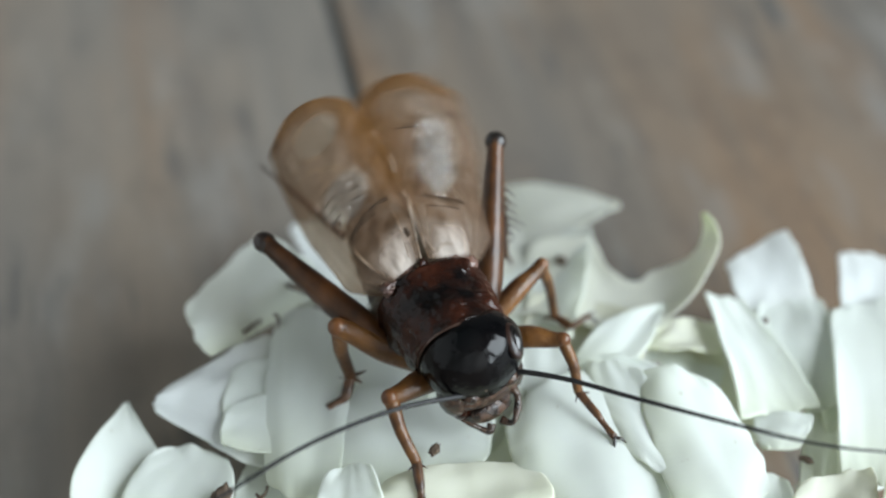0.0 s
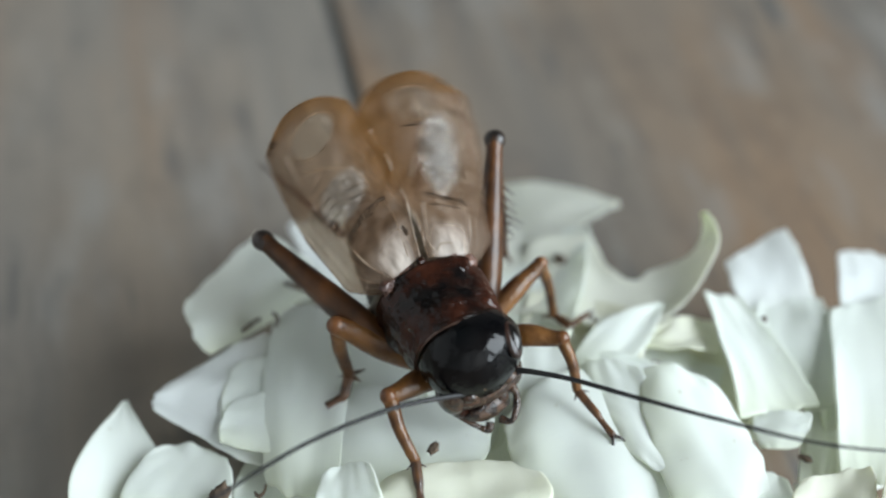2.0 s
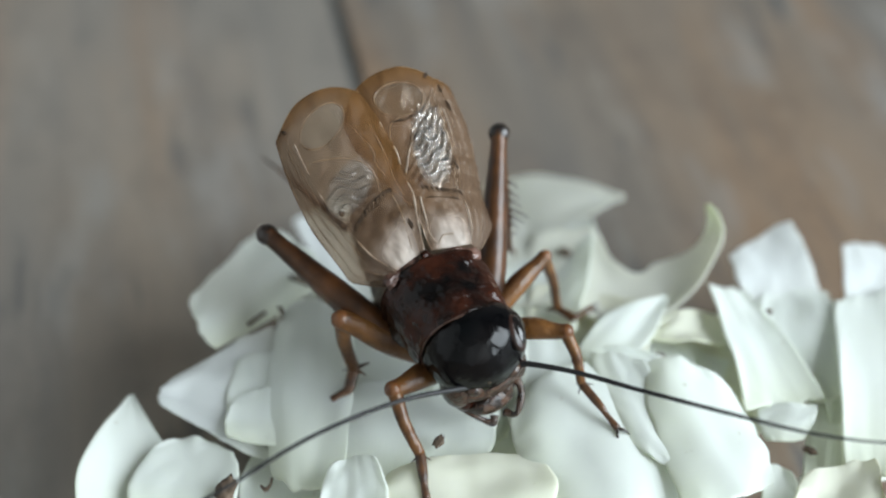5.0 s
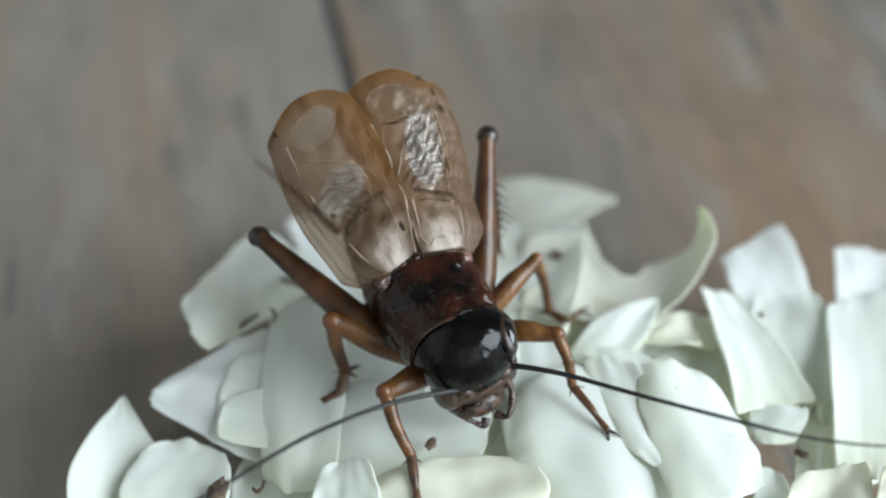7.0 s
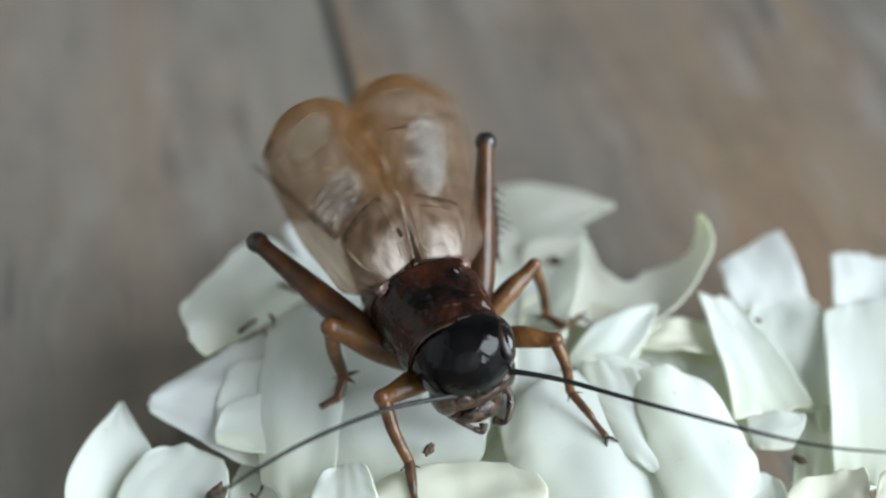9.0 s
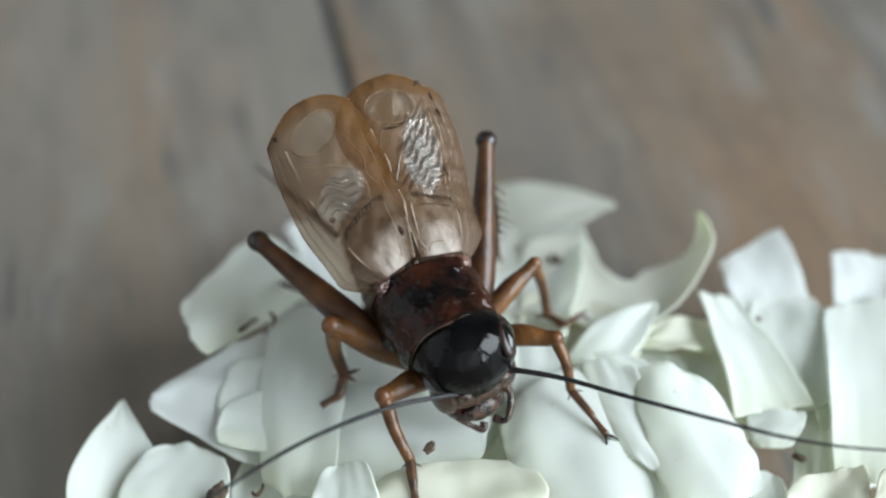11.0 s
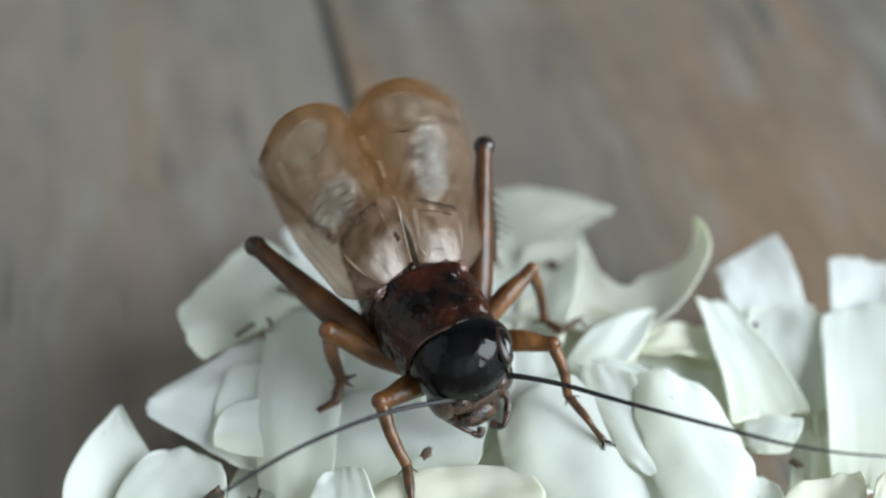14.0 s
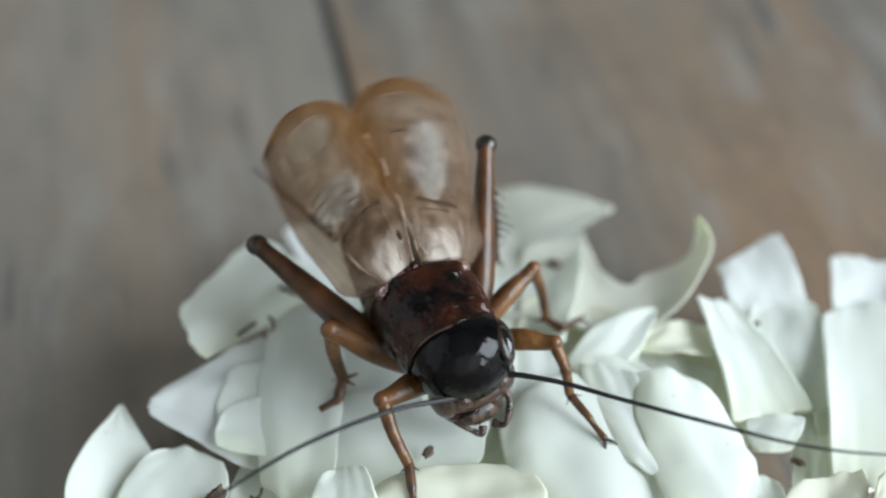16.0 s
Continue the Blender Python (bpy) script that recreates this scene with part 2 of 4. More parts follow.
LEG_SHELL = shell_mat("amber_brown_leg", (0.050, 0.018, 0.005), (0.185, 0.080, 0.022), 0.33, 620, 0.05, 0.7, 0.12, 0.4, 4.0)
LEG_KNEE = shell_mat("orange_brown_knee", (0.08, 0.026, 0.007), (0.20, 0.080, 0.024), 0.35, 900, 0.05)
FOOT_SHELL = shell_mat("dark_brown_foot", (0.035, 0.015, 0.006), (0.13, 0.055, 0.019), 0.4, 1500, 0.05)
HIND_SHELL = shell_mat("dark_brown_hind_leg", (0.020, 0.008, 0.003), (0.105, 0.040, 0.012), 0.34, 520, 0.05, 0.5, 0.10, 0.4, 3.0)
KNEE_SHELL = shell_mat("black_knee", (0.006, 0.004, 0.003), (0.02, 0.009, 0.005), 0.35)
SPINE_SHELL = shell_mat("spine_brown", (0.02, 0.009, 0.005), (0.06, 0.025, 0.011), 0.4)
BELLY = shell_mat("grey_brown_abdomen", (0.035, 0.027, 0.018), (0.13, 0.105, 0.07), 0.5, 700, 0.1)
FEELER = shell_mat("black_antenna", (0.005, 0.005, 0.006), (0.013, 0.012, 0.012), 0.6, 1500, 0.0)
EYE_MAT = shell_mat("black_eye", (0.004, 0.004, 0.004), (0.010, 0.008, 0.007), 0.14, 3000, 0.1, 0.1)
RIM = shell_mat("pale_rim", (0.035, 0.016, 0.010), (0.12, 0.065, 0.045), 0.28)
SKIN = shell_mat("pink_hinge_skin", (0.05, 0.022, 0.015), (0.20, 0.105, 0.075), 0.35, 900, 0.2, 0.8, 0.15)
VEIN = shell_mat("pale_wing_vein", (0.16, 0.11, 0.07), (0.29, 0.22, 0.16), 0.5)
DARK_VEIN = shell_mat("dark_wing_vein", (0.012, 0.008, 0.005), (0.085, 0.052, 0.030), 0.75, 2500, 0.0, 0.2, 0.05, 0.15)
AMBER_VEIN = shell_mat("amber_wing_vein", (0.10, 0.055, 0.022), (0.22, 0.14, 0.075), 0.5)
WING_RIGHT = wing_mat("amber_wing", 1, 0.73, 0.22, 1.5, 0.5)
WING_LEFT = wing_mat("silvery_wing", -1, 0.68, 0.18, 1.75, 0.9)
DEBRIS = plain_mat("brown_speck", (0.13, 0.09, 0.06), 0.8, 0.5, 900)
GAP = plain_mat("gap_dust", (0.085, 0.092, 0.093), 0.95)


# ---- mesh tools ----
def link(name, bm, mat, parent=None, label="", smooth=True):
    me = bpy.data.meshes.new(name)
    bmesh.ops.recalc_face_normals(bm, faces=bm.faces)
    bm.to_mesh(me)
    bm.free()
    me.materials.append(mat)
    if smooth:
        me.shade_smooth()
    ob = new(name, me)
    if parent:
        ob.parent = parent
    if label:
        ob["label"] = label
    return ob


def part(name, bm, mat, parent, label="", smooth=True):
    return link(name, bm, mat, parent, label, smooth)


def box(x0, y0, z0, x1, y1, z1, bevel=0.0):
    bm = bmesh.new()
    bmesh.ops.create_cube(bm, size=1, matrix=Matrix.LocRotScale(((x0 + x1) / 2, (y0 + y1) / 2, (z0 + z1) / 2), None, (x1 - x0, y1 - y0, z1 - z0)))
    if bevel:
        bmesh.ops.bevel(bm, geom=bm.edges[:], offset=bevel, segments=2, affect="EDGES")
    return bm


def grid(fn, nu, nv, close=False, bm=None):
    """A sheet of fn(u, v), u and v from 0 to 1, with u and v as its texture coordinates."""
    bm = bm or bmesh.new()
    lay = bm.loops.layers.uv.verify()
    cols = nv if close else nv + 1
    vs = [[bm.verts.new(Vector(fn(i / nu, j / nv)) * MM) for j in range(cols)] for i in range(nu + 1)]
    for i in range(nu):
        for j in range(nv):
            k = (j + 1) % cols
            f = bm.faces.new((vs[i][j], vs[i + 1][j], vs[i + 1][k], vs[i][k]))
            for lp, (a, b) in zip(f.loops, ((i, j), (i + 1, j), (i + 1, j + 1), (i, j + 1))):
                lp[lay].uv = (a / nu, b / nv)
    return bm


def spline(points, n):
    """Points along a smooth curve through the given ones, with their last number (the radius) carried along."""
    p = [Vector(q) for q in points]
    out = []
    for k in range(n + 1):
        s = k / n * (len(p) - 1)
        i = min(int(s), len(p) - 2)
        f = s - i
        a, b, c, d = p[max(i - 1, 0)], p[i], p[i + 1], p[min(i + 2, len(p) - 1)]
        out.append(0.5 * (2 * b + (c - a) * f + (2 * a - 5 * b + 4 * c - d) * f * f + (3 * b - a - 3 * c + d) * f ** 3))
    return out


def tube(points, n=18, sides=10, flat=1.0, bm=None):
    """A round limb through points of (x, y, z, radius), closed at its ends."""
    bm = bm or bmesh.new()
    q = spline(points, n)
    rings = []
    ref = Vector((0, 0, 1))
    for k, s in enumerate(q):
        a, b = q[max(k - 1, 0)], q[min(k + 1, n)]
        d = Vector((b[0] - a[0], b[1] - a[1], b[2] - a[2])).normalized()
        side = d.cross(ref)
        if side.length < 0.05:
            side = d.cross(Vector((1, 0, 0)))
        side.normalize()
        up = side.cross(d)
        c, r = Vector(s[:3]), max(s[3], 0.01)
        rings.append([bm.verts.new((c + side * math.cos(t) * r * flat + up * math.sin(t) * r) * MM) for t in (2 * math.pi * j / sides for j in range(sides))])
    for k in range(n):
        for j in range(sides):
            i = (j + 1) % sides
            bm.faces.new((rings[k][j], rings[k + 1][j], rings[k + 1][i], rings[k][i]))
    bm.faces.new(rings[0])
    bm.faces.new(rings[-1])
    return bm


def blob(centre, radii, turn=(0, 0, 0), warp=None, n=20, bm=None):
    """An egg shape; warp(point on the unit ball) may reshape it."""
    rot = Euler([radians(a) for a in turn]).to_matrix()
    made = bmesh.ops.create_uvsphere(bm, u_segments=n, v_segments=n // 2 + 2, radius=1) if bm else None
    if not bm:
        bm = bmesh.new()
        made = bmesh.ops.create_uvsphere(bm, u_segments=n, v_segments=n // 2 + 2, radius=1)
    for v in made["verts"]:
        p = v.co.copy()
        if warp:
            p = Vector(warp(p))
        v.co = (rot @ Vector([a * b for a, b in zip(p, radii)]) + Vector(centre)) * MM
    return bm


def thick(ob, mm, sub=0):
    s = ob.modifiers.new("thickness", "SOLIDIFY")
    s.thickness, s.offset = mm * MM, 0
    if sub:
        d = ob.modifiers.new("rounding", "SUBSURF")
        d.levels = d.render_levels = sub
    return ob


# ---- room ----
def build_room():
    floor = link("floor", box(-ROOM, -ROOM, -0.06, ROOM, ROOM, -0.0006), GAP, smooth=False)
    tagged(floor, "weathered grey-brown wooden plank floor with dark joints", "floor", kind="structure")
    # walls and ceiling are unseen, added to close the room and reflect fill
    h = 2.4
    for name, b in (("wall_north", (-ROOM - 0.1, ROOM, -0.06, ROOM + 0.1, ROOM + 0.1, h)),
                    ("wall_south", (-ROOM - 0.1, -ROOM - 0.1, -0.06, ROOM + 0.1, -ROOM, h))):
        tagged(link(name, box(*b), BOUNCE_WHITE if name == "wall_south" else PLASTER, smooth=False), "unseen plastered wall added to close the room and set fill light", "wall", kind="structure")
    tagged(link("wall_west", box(-ROOM - 0.1, -ROOM, -0.06, -ROOM, ROOM, h), BOUNCE_PALE, smooth=False), "unseen pale plastered wall added to bounce fill light", "wall", kind="structure")
    bm = box(ROOM, -ROOM, -0.06, ROOM + 0.1, ROOM, SILL)
    for b in ((ROOM, -ROOM, LINTEL, ROOM + 0.1, ROOM, h), (ROOM, -ROOM, SILL, ROOM + 0.1, WIN_Y0, LINTEL), (ROOM, WIN_Y1, SILL, ROOM + 0.1, ROOM, LINTEL)):
        o = box(*b)
        me = bpy.data.meshes.new("piece")
        o.to_mesh(me)
        o.free()
        bm.from_mesh(me)
        bpy.data.meshes.remove(me)
    tagged(link("wall_east", bm, PLASTER, smooth=False), "plastered room wall with one wide window opening", "wall", kind="structure")
    tagged(link("ceiling", box(-ROOM - 0.1, -ROOM - 0.1, h, ROOM + 0.1, ROOM + 0.1, h + 0.08), CEILING, smooth=False), "unseen dark painted ceiling added to close the room and set fill light", "ceiling", kind="structure")


build_room()


# ---- petals ----
def petal(base, tip, width, roll=0.0, cup=0.6, bow=0.5, root=0.45, wide=0.55, end=2.0, mat=None, label="", fold=0.0, seed=0, ruffle=0.25):
    """One petal from base to tip (mm): cup raises its edges, bow its middle, end is 1 for a point and more for a blunt tip."""
    b, t = Vector(base), Vector(tip)
    ax = t - b
    ln = ax.length
    ax.normalize()
    side = ax.cross(Vector((0, 0, 1))).normalized()
    side = Matrix.Rotation(radians(roll), 3, ax) @ side
    nor = side.cross(ax)

    def at(u, v):
        e = 2 * v - 1
        if u < wide:
            hw = root + (1 - root) * math.sin(math.pi / 2 * u / wide)
        else:
            hw = 1 - ((u - wide) / (1 - wide)) ** end
        hw = max(hw, 0.03) * width / 2
        wob = noise.noise(Vector((u * 2.3 + seed * 7.1, e * 1.4, seed * 3.7)))
        wob2 = noise.noise(Vector((u * 5 + seed * 2.9, e * 3.1, seed * 1.3)))
        h = cup * e * e * (0.4 + 0.6 * u) + bow * math.sin(math.pi * u) + fold * e * u + ruffle * (wob * 1.6 + wob2 * abs(e) * 0.8)
        w = e * hw * (1 + 0.12 * wob)
        return b + ax * (u * ln + 0.25 * wob2 * abs(e)) + side * w + nor * h

    bm = grid(at, 16, 12)
    ob = link("petal", bm, mat or PETAL)
    c = (b + t) / 2 * MM
    ob.data.transform(Matrix.Translation(-c))
    ob.location = c
    thick(ob, 0.18, 1)
    return tagged(ob, label or "soft white fallen flower petal in a loose heap", "petal", "petals of the heap")


def leaf(a, b, c, d, round_=0.2, cup=0.5, bow=0.4, crease=0.0, mat=None, label="", seed=0, ruffle=0.3, sag=0.0, dip=0.0):
    """A broad torn petal spread between base corners a, b and tip corners c, d (mm); round_ rounds its corners, crease folds it lengthways."""
    a, b, c, d = Vector(a), Vector(b), Vector(c), Vector(d)
    nor = (c - a).cross(d - b).normalized()
    if nor.z < 0:
        nor.negate()
    size = ((c - a).length + (d - b).length) / 2
    roll = 0.35 * noise.noise(Vector((seed * 1.37, 4.2, 0.5))) * min(1, size / 7)
    round_ = min(0.45, round_ + 0.09)

    def at(u, v):
        p, q = 2 * u - 1, 2 * v - 1
        x, y = q * math.sqrt(1 - p * p * round_), p * math.sqrt(1 - q * q * round_)
        wob = noise.noise(Vector((u * 2.1 + seed * 7.1, v * 2.1, seed * 3.7)))
        wob2 = noise.noise(Vector((u * 4.6 + seed * 2.9, v * 4.6, seed * 1.3)))
        edge = max(abs(p), abs(q)) ** 4
        x += 0.06 * noise.noise(Vector((u * 6, seed * 1.7, q * 0.5))) * edge
        y += 0.06 * noise.noise(Vector((v * 6, seed * 5.1, p * 0.5))) * edge
        x += sag * (1 - p * p) * (1 - q) / 2
        y -= dip * (1 - q * q) * (p + 1) / 2
        s_, t_ = (x + 1) / 2, (y + 1) / 2
        pt = a * (1 - s_) * (1 - t_) + b * s_ * (1 - t_) + c * s_ * t_ + d * (1 - s_) * t_
        h = cup * (q * q - 0.33) + bow * (1 - p * p) - crease * abs(q - 0.15) + ruffle * (1.5 * wob + (0.3 + 0.7 * edge) * wob2) * min(1, size / 6)
        h += roll * max(abs(p), abs(q)) ** 6
        fold = noise.noise(Vector((q * 2.2 + seed * 4.3, p * 0.7, seed * 0.9)))
        h += ruffle * 0.3 * (0.25 - abs(fold)) * min(1, size / 6)
        h += 0.12 * edge * abs(noise.noise(Vector((u * 9 + seed, v * 9, 2.0))))
        return pt + nor * h

    ob = link("petal", grid(at, 24, 24), mat or PETAL)
    ctr = (a + b + c + d) / 4 * MM
    ob.data.transform(Matrix.Translation(-ctr))
    ob.location = ctr
    thick(ob, 0.17, 1)
    return tagged(ob, label or "soft white fallen flower petal in a loose heap", "petal", "petals of the heap")


def ribbon(near, far, sag, mat, label, seed):
    """A long curling petal between its near and far edges (mm); its middle sags."""
    n, f = [Vector(p) for p in spline(near, 40)], [Vector(p) for p in spline(far, 40)]

    def at(u, v):
        k = min(int(u * 40 + 0.5), 40)
        a, b = n[k], f[k]
        wob = noise.noise(Vector((u * 5 + seed, v * 2.5, 0.4)))
        rag = noise.noise(Vector((u * 16, seed, v))) * (2 * v - 1) ** 4
        p = a.lerp(b, v + 0.05 * rag)
        p.z += (sag * math.sin(math.pi * v) * min(1, (b - a).length / 5) + 0.3 * wob * math.sin(math.pi * min(1, u + 0.2)) + 0.2 * rag) * (1 - 0.6 * u)
        return p

    ob = link("petal", grid(at, 40, 14), mat)
    ctr = (n[20] + f[20]) / 2 * MM
    ob.data.transform(Matrix.Translation(-ctr))
    ob.location = ctr
    thick(ob, 0.17, 1)
    return tagged(ob, label, "petal", "petals of the heap")


def build_petals():
    n = iter(range(1, 200))
    cool = "cool white blunt-ended flower petal in the heap"
    cream = "small cream-yellow flower petal in the heap"
    point = "white flower petal ending in a point"
    broad = "broad white flower petal with a blunt end"
    curl = "white flower petal curling up into a greenish tip"
    # far edge, beside one hind leg
    leaf((-15.03, -2.22, 9.80), (-7.72, 5.34, 8.70), (-12.91, 9.55, 9.40), (-16.97, 1.57, 10.70), 0.06, 0.3, 0.3, label=broad, seed=next(n), ruffle=0.2)
    leaf((-6.94, 2.88, 7.00), (-2.50, 7.24, 7.00), (-8.28, 16.59, 4.60), (-12.09, 13.76, 4.60), 0.15, 0.3, 0.2, mat=PETAL_COOL, label=cool, seed=next(n))
    leaf((-9.95, -10.30, 9.90), (-10.78, 0.98, 10.10), (-17.51, -4.06, 10.10), (-17.97, -5.63, 10.20), 0.12, 0.1, 0.3, 0.2, PETAL_COOL, cool, seed=next(n))
    leaf((-13.62, -8.07, 10.50), (-8.69, -8.84, 10.45), (-9.26, -2.15, 10.35), (-13.31, -1.88, 10.35), 0.26, 0.1, 0.2, seed=next(n), ruffle=0.15)
    leaf((-13.51, -8.63, 10.70), (-8.62, -9.39, 10.90), (-9.04, -4.51, 10.80), (-13.07, -5.36, 10.60), 0.2, 0.0, 0.15, seed=next(n), ruffle=0.12)
    leaf((-10.65, -11.70, 10.90), (-5.80, -12.57, 11.30), (-5.91, 1.21, 10.90), (-11.31, 2.42, 10.50), 0.2, -0.35, 0.3, label="long white flower petal lying flat", seed=next(n), ruffle=0.2)
    leaf((-8.38, -12.11, 10.60), (2.09, -11.49, 11.50), (3.41, -5.52, 11.30), (-6.29, -3.55, 10.60), 0.2, 0.1, 0.3, seed=next(n), ruffle=0.25)
    leaf((-4.83, -5.81, 10.20), (-1.25, -10.34, 10.40), (2.89, -5.48, 10.60), (-2.56, -2.61, 10.70), 0.2, 0.2, 0.2, seed=next(n), ruffle=0.15)
    petal((-18.22, -15.44, 10.00), (-19.91, -3.98, 8.60), 6.2, 24, 0.2, 0.5, 0.8, 0.4, 1.25, label=point, seed=next(n), ruffle=0.15)
    leaf((-19.00, -14.35, 10.20), (-12.06, -14.16, 10.50), (-11.94, -8.53, 10.00), (-17.60, -7.15, 9.90), 0.35, 0.3, 0.4, seed=next(n), ruffle=0.2)
    leaf((-12.27, -14.35, 8.80), (-6.82, -14.20, 9.20), (-7.57, -8.12, 8.80), (-12.26, -7.50, 8.40), 0.2, 0.3, 0.2, seed=next(n))
    leaf((-7.40, -8.00, 10.20), (-1.00, -8.00, 10.90), (-0.50, 1.20, 10.30), (-7.20, 2.20, 9.80), 0.1, 0.1, 0.2, seed=next(n), ruffle=0.15)
    # near edge
    leaf((-7.31, -16.31, 12.30), (-2.80, -16.31, 13.10), (-3.90, -10.48, 13.00), (-7.00, -10.92, 12.30), 0.24, 0.2, 0.4, label=broad, seed=next(n), ruffle=0.2)
    leaf((-4.31, -16.81, 12.50), (5.97, -17.01, 12.90), (5.75, -9.93, 12.60), (-4.25, -11.23, 12.10), 0.24, -0.2, 0.5, label="broad white flower petal with a ruffled edge", seed=next(n), mat=PETAL_CREAM, ruffle=0.45)
    # under the insect and in the gaps
    leaf((14.79, -3.46, 7.80), (18.44, -7.34, 7.80), (22.31, -2.68, 6.60), (18.31, 2.24, 6.60), 0.15, 0.3, 0.2, seed=next(n))
    leaf((8.56, -4.09, 9.40), (13.40, -7.32, 9.40), (18.69, -1.02, 8.00), (11.91, 0.78, 8.60), 0.2, 0.3, 0.2, seed=next(n))
    leaf((1.79, -12.12, 10.60), (7.92, -11.15, 10.80), (8.02, -0.82, 10.20), (1.99, -0.68, 10.00), 0.15, 0.3, 0.2, seed=next(n))
    leaf((-4.67, -11.18, 10.20), (3.82, -9.07, 10.40), (5.29, 1.25, 9.80), (-4.54, 2.31, 9.60), 0.2, 0.3, 0.2, seed=next(n))
    leaf((4.86, -15.01, 13.10), (2.77, -7.36, 11.80), (8.27, -2.37, 11.00), (13.83, -14.42, 12.30), 0.16, -0.3, 0.6, label="large white flower petal lying flat", seed=next(n), ruffle=0.25)
    leaf((12.18, -15.44, 13.30), (10.89, -2.73, 11.50), (17.23, -4.45, 10.20), (18.85, -12.11, 11.20), 0.22, 0.1, 0.7, label="large white flower petal arched over the heap", seed=next(n), ruffle=0.25)
    leaf((9.88, -9.90, 12.30), (8.00, -2.45, 11.00), (11.90, -3.30, 11.60), (13.40, -12.60, 12.80), 0.15, 0.2, 0.1, seed=next(n), ruffle=0.2)
    leaf((7.10, -11.42, 8.60), (8.06, 2.87, 8.20), (20.55, 3.32, 7.60), (18.49, -8.57, 8.20), 0.12, 0.2, 0.2, mat=PETAL_CREAM, label="broad cream flower petal deep in the heap", seed=next(n), ruffle=0.3)
    leaf((8.28, -2.15, 10.20), (7.99, -1.21, 10.20), (14.30, -2.38, 9.60), (11.65, -3.98, 9.80), 0.2, 0.2, 0.3, seed=next(n), ruffle=0.2)
    # far edge on the window's side
    petal((2.75, 13.73, 5.20), (12.65, 14.27, 6.40), 8.0, -10, 0.2, 0.4, 0.92, 0.38, 1.25, PETAL_SHADED, "greyish white flower petal ending in a point, shade in its colour", seed=next(n), ruffle=0.12)
    leaf((2.50, 4.57, 8.00), (6.50, 5.20, 7.60), (7.20, 13.50, 5.60), (2.90, 13.00, 5.80), 0.2, 0.2, 0.2, mat=PETAL_SHADED, seed=next(n), ruffle=0.15)
    leaf((2.37, 0.35, 9.20), (7.99, -1.55, 10.40), (10.85, 11.99, 7.00), (3.49, 11.18, 5.40), 0.15, 0.4, 0.3, seed=next(n))
    ribbon([(3.54, 2.27, 9.00), (6.98, 2.04, 9.60), (9.94, 0.53, 9.80), (12.89, 0.91, 9.60), (15.26, 2.50, 9.60), (16.92, 4.61, 10.20), (18.00, 6.59, 11.20), (17.74, 7.77, 12.00), (17.08, 8.37, 12.40)],
           [(5.81, 10.11, 7.20), (9.70, 10.53, 7.80), (11.10, 7.02, 8.20), (12.65, 5.93, 8.20), (14.08, 6.82, 8.20), (15.77, 7.12, 8.80), (16.70, 7.21, 10.00), (17.01, 7.75, 11.40), (16.85, 8.40, 12.20)],
           -0.75, PETAL_TIP, curl, next(n))
    petal((8.38, -3.07, 10.30), (14.10, 3.13, 9.20), 3.4, 0, 0.15, 0.25, 0.7, 0.4, 1.8, seed=next(n), ruffle=0.12)
    leaf((4.50, -1.20, 9.00), (12.40, -2.40, 9.50), (13.60, 3.00, 8.70), (5.20, 5.20, 8.20), 0.15, 0.3, 0.2, mat=PETAL_TROUGH, seed=next(n), ruffle=0.15)
    leaf((11.90, -1.08, 9.60), (12.32, 0.38, 9.40), (16.72, 2.57, 8.60), (17.91, -1.31, 9.00), 0.3, 0.3, 0.5, mat=PETAL_CREAM, label=cream, seed=next(n), ruffle=0.2)
    leaf((11.00, -1.89, 8.00), (13.70, -6.46, 8.00), (19.09, -3.15, 6.00), (17.87, 1.05, 6.00), 0.2, 0.3, 0.2, seed=next(n))
    leaf((17.43, -6.46, 10.20), (22.67, -5.10, 9.50), (19.28, 3.82, 8.80), (16.72, 3.82, 9.40), -0.06, 0.2, 0.4, label="white flower petal with a torn notched end", seed=next(n), ruffle=0.18)
    leaf((18.44, -8.24, 9.60), (20.81, -8.29, 10.00), (22.26, -5.76, 10.20), (18.20, -5.60, 9.80), 0.15, -0.2, 0.2, seed=next(n), ruffle=0.15)
    leaf((19.47, 1.67, 8.00), (24.84, 2.60, 8.00), (23.63, 10.55, 8.80), (18.72, 7.20, 8.40), 0.03, 0.2, 0.3, mat=PETAL_COOL, label=cool, seed=next(n), ruffle=0.15)
    leaf((19.32, -4.69, 9.00), (24.30, -5.30, 9.00), (25.20, 4.60, 8.20), (20.17, 4.23, 8.40), 0.12, 0.1, 0.4, 0.1, seed=next(n))
    leaf((20.11, -11.14, 8.80), (23.07, -11.14, 8.80), (26.32, 4.80, 7.60), (24.32, 2.90, 7.60), 0.15, 0.3, 0.2, seed=next(n))
    leaf((25.05, -0.15, 8.60), (29.40, 0.13, 8.20), (31.88, 8.98, 7.00), (26.86, 9.14, 7.60), 0.14, 0.2, 0.4, mat=PETAL_COOL, label="tall white flower petal standing up", seed=next(n), ruffle=0.15)
    leaf((22.31, -10.89, 10.30), (26.67, -10.61, 9.80), (30.80, 4.61, 8.40), (24.72, 3.20, 9.00), 0.1, 0.2, 0.5, label=broad, seed=next(n), ruffle=0.1)
    leaf((22.57, -6.43, 8.60), (23.90, -6.43, 8.60), (26.20, 2.57, 8.00), (23.90, 1.19, 8.00), 0.3, 0.2, 0.3, seed=next(n), ruffle=0.2)
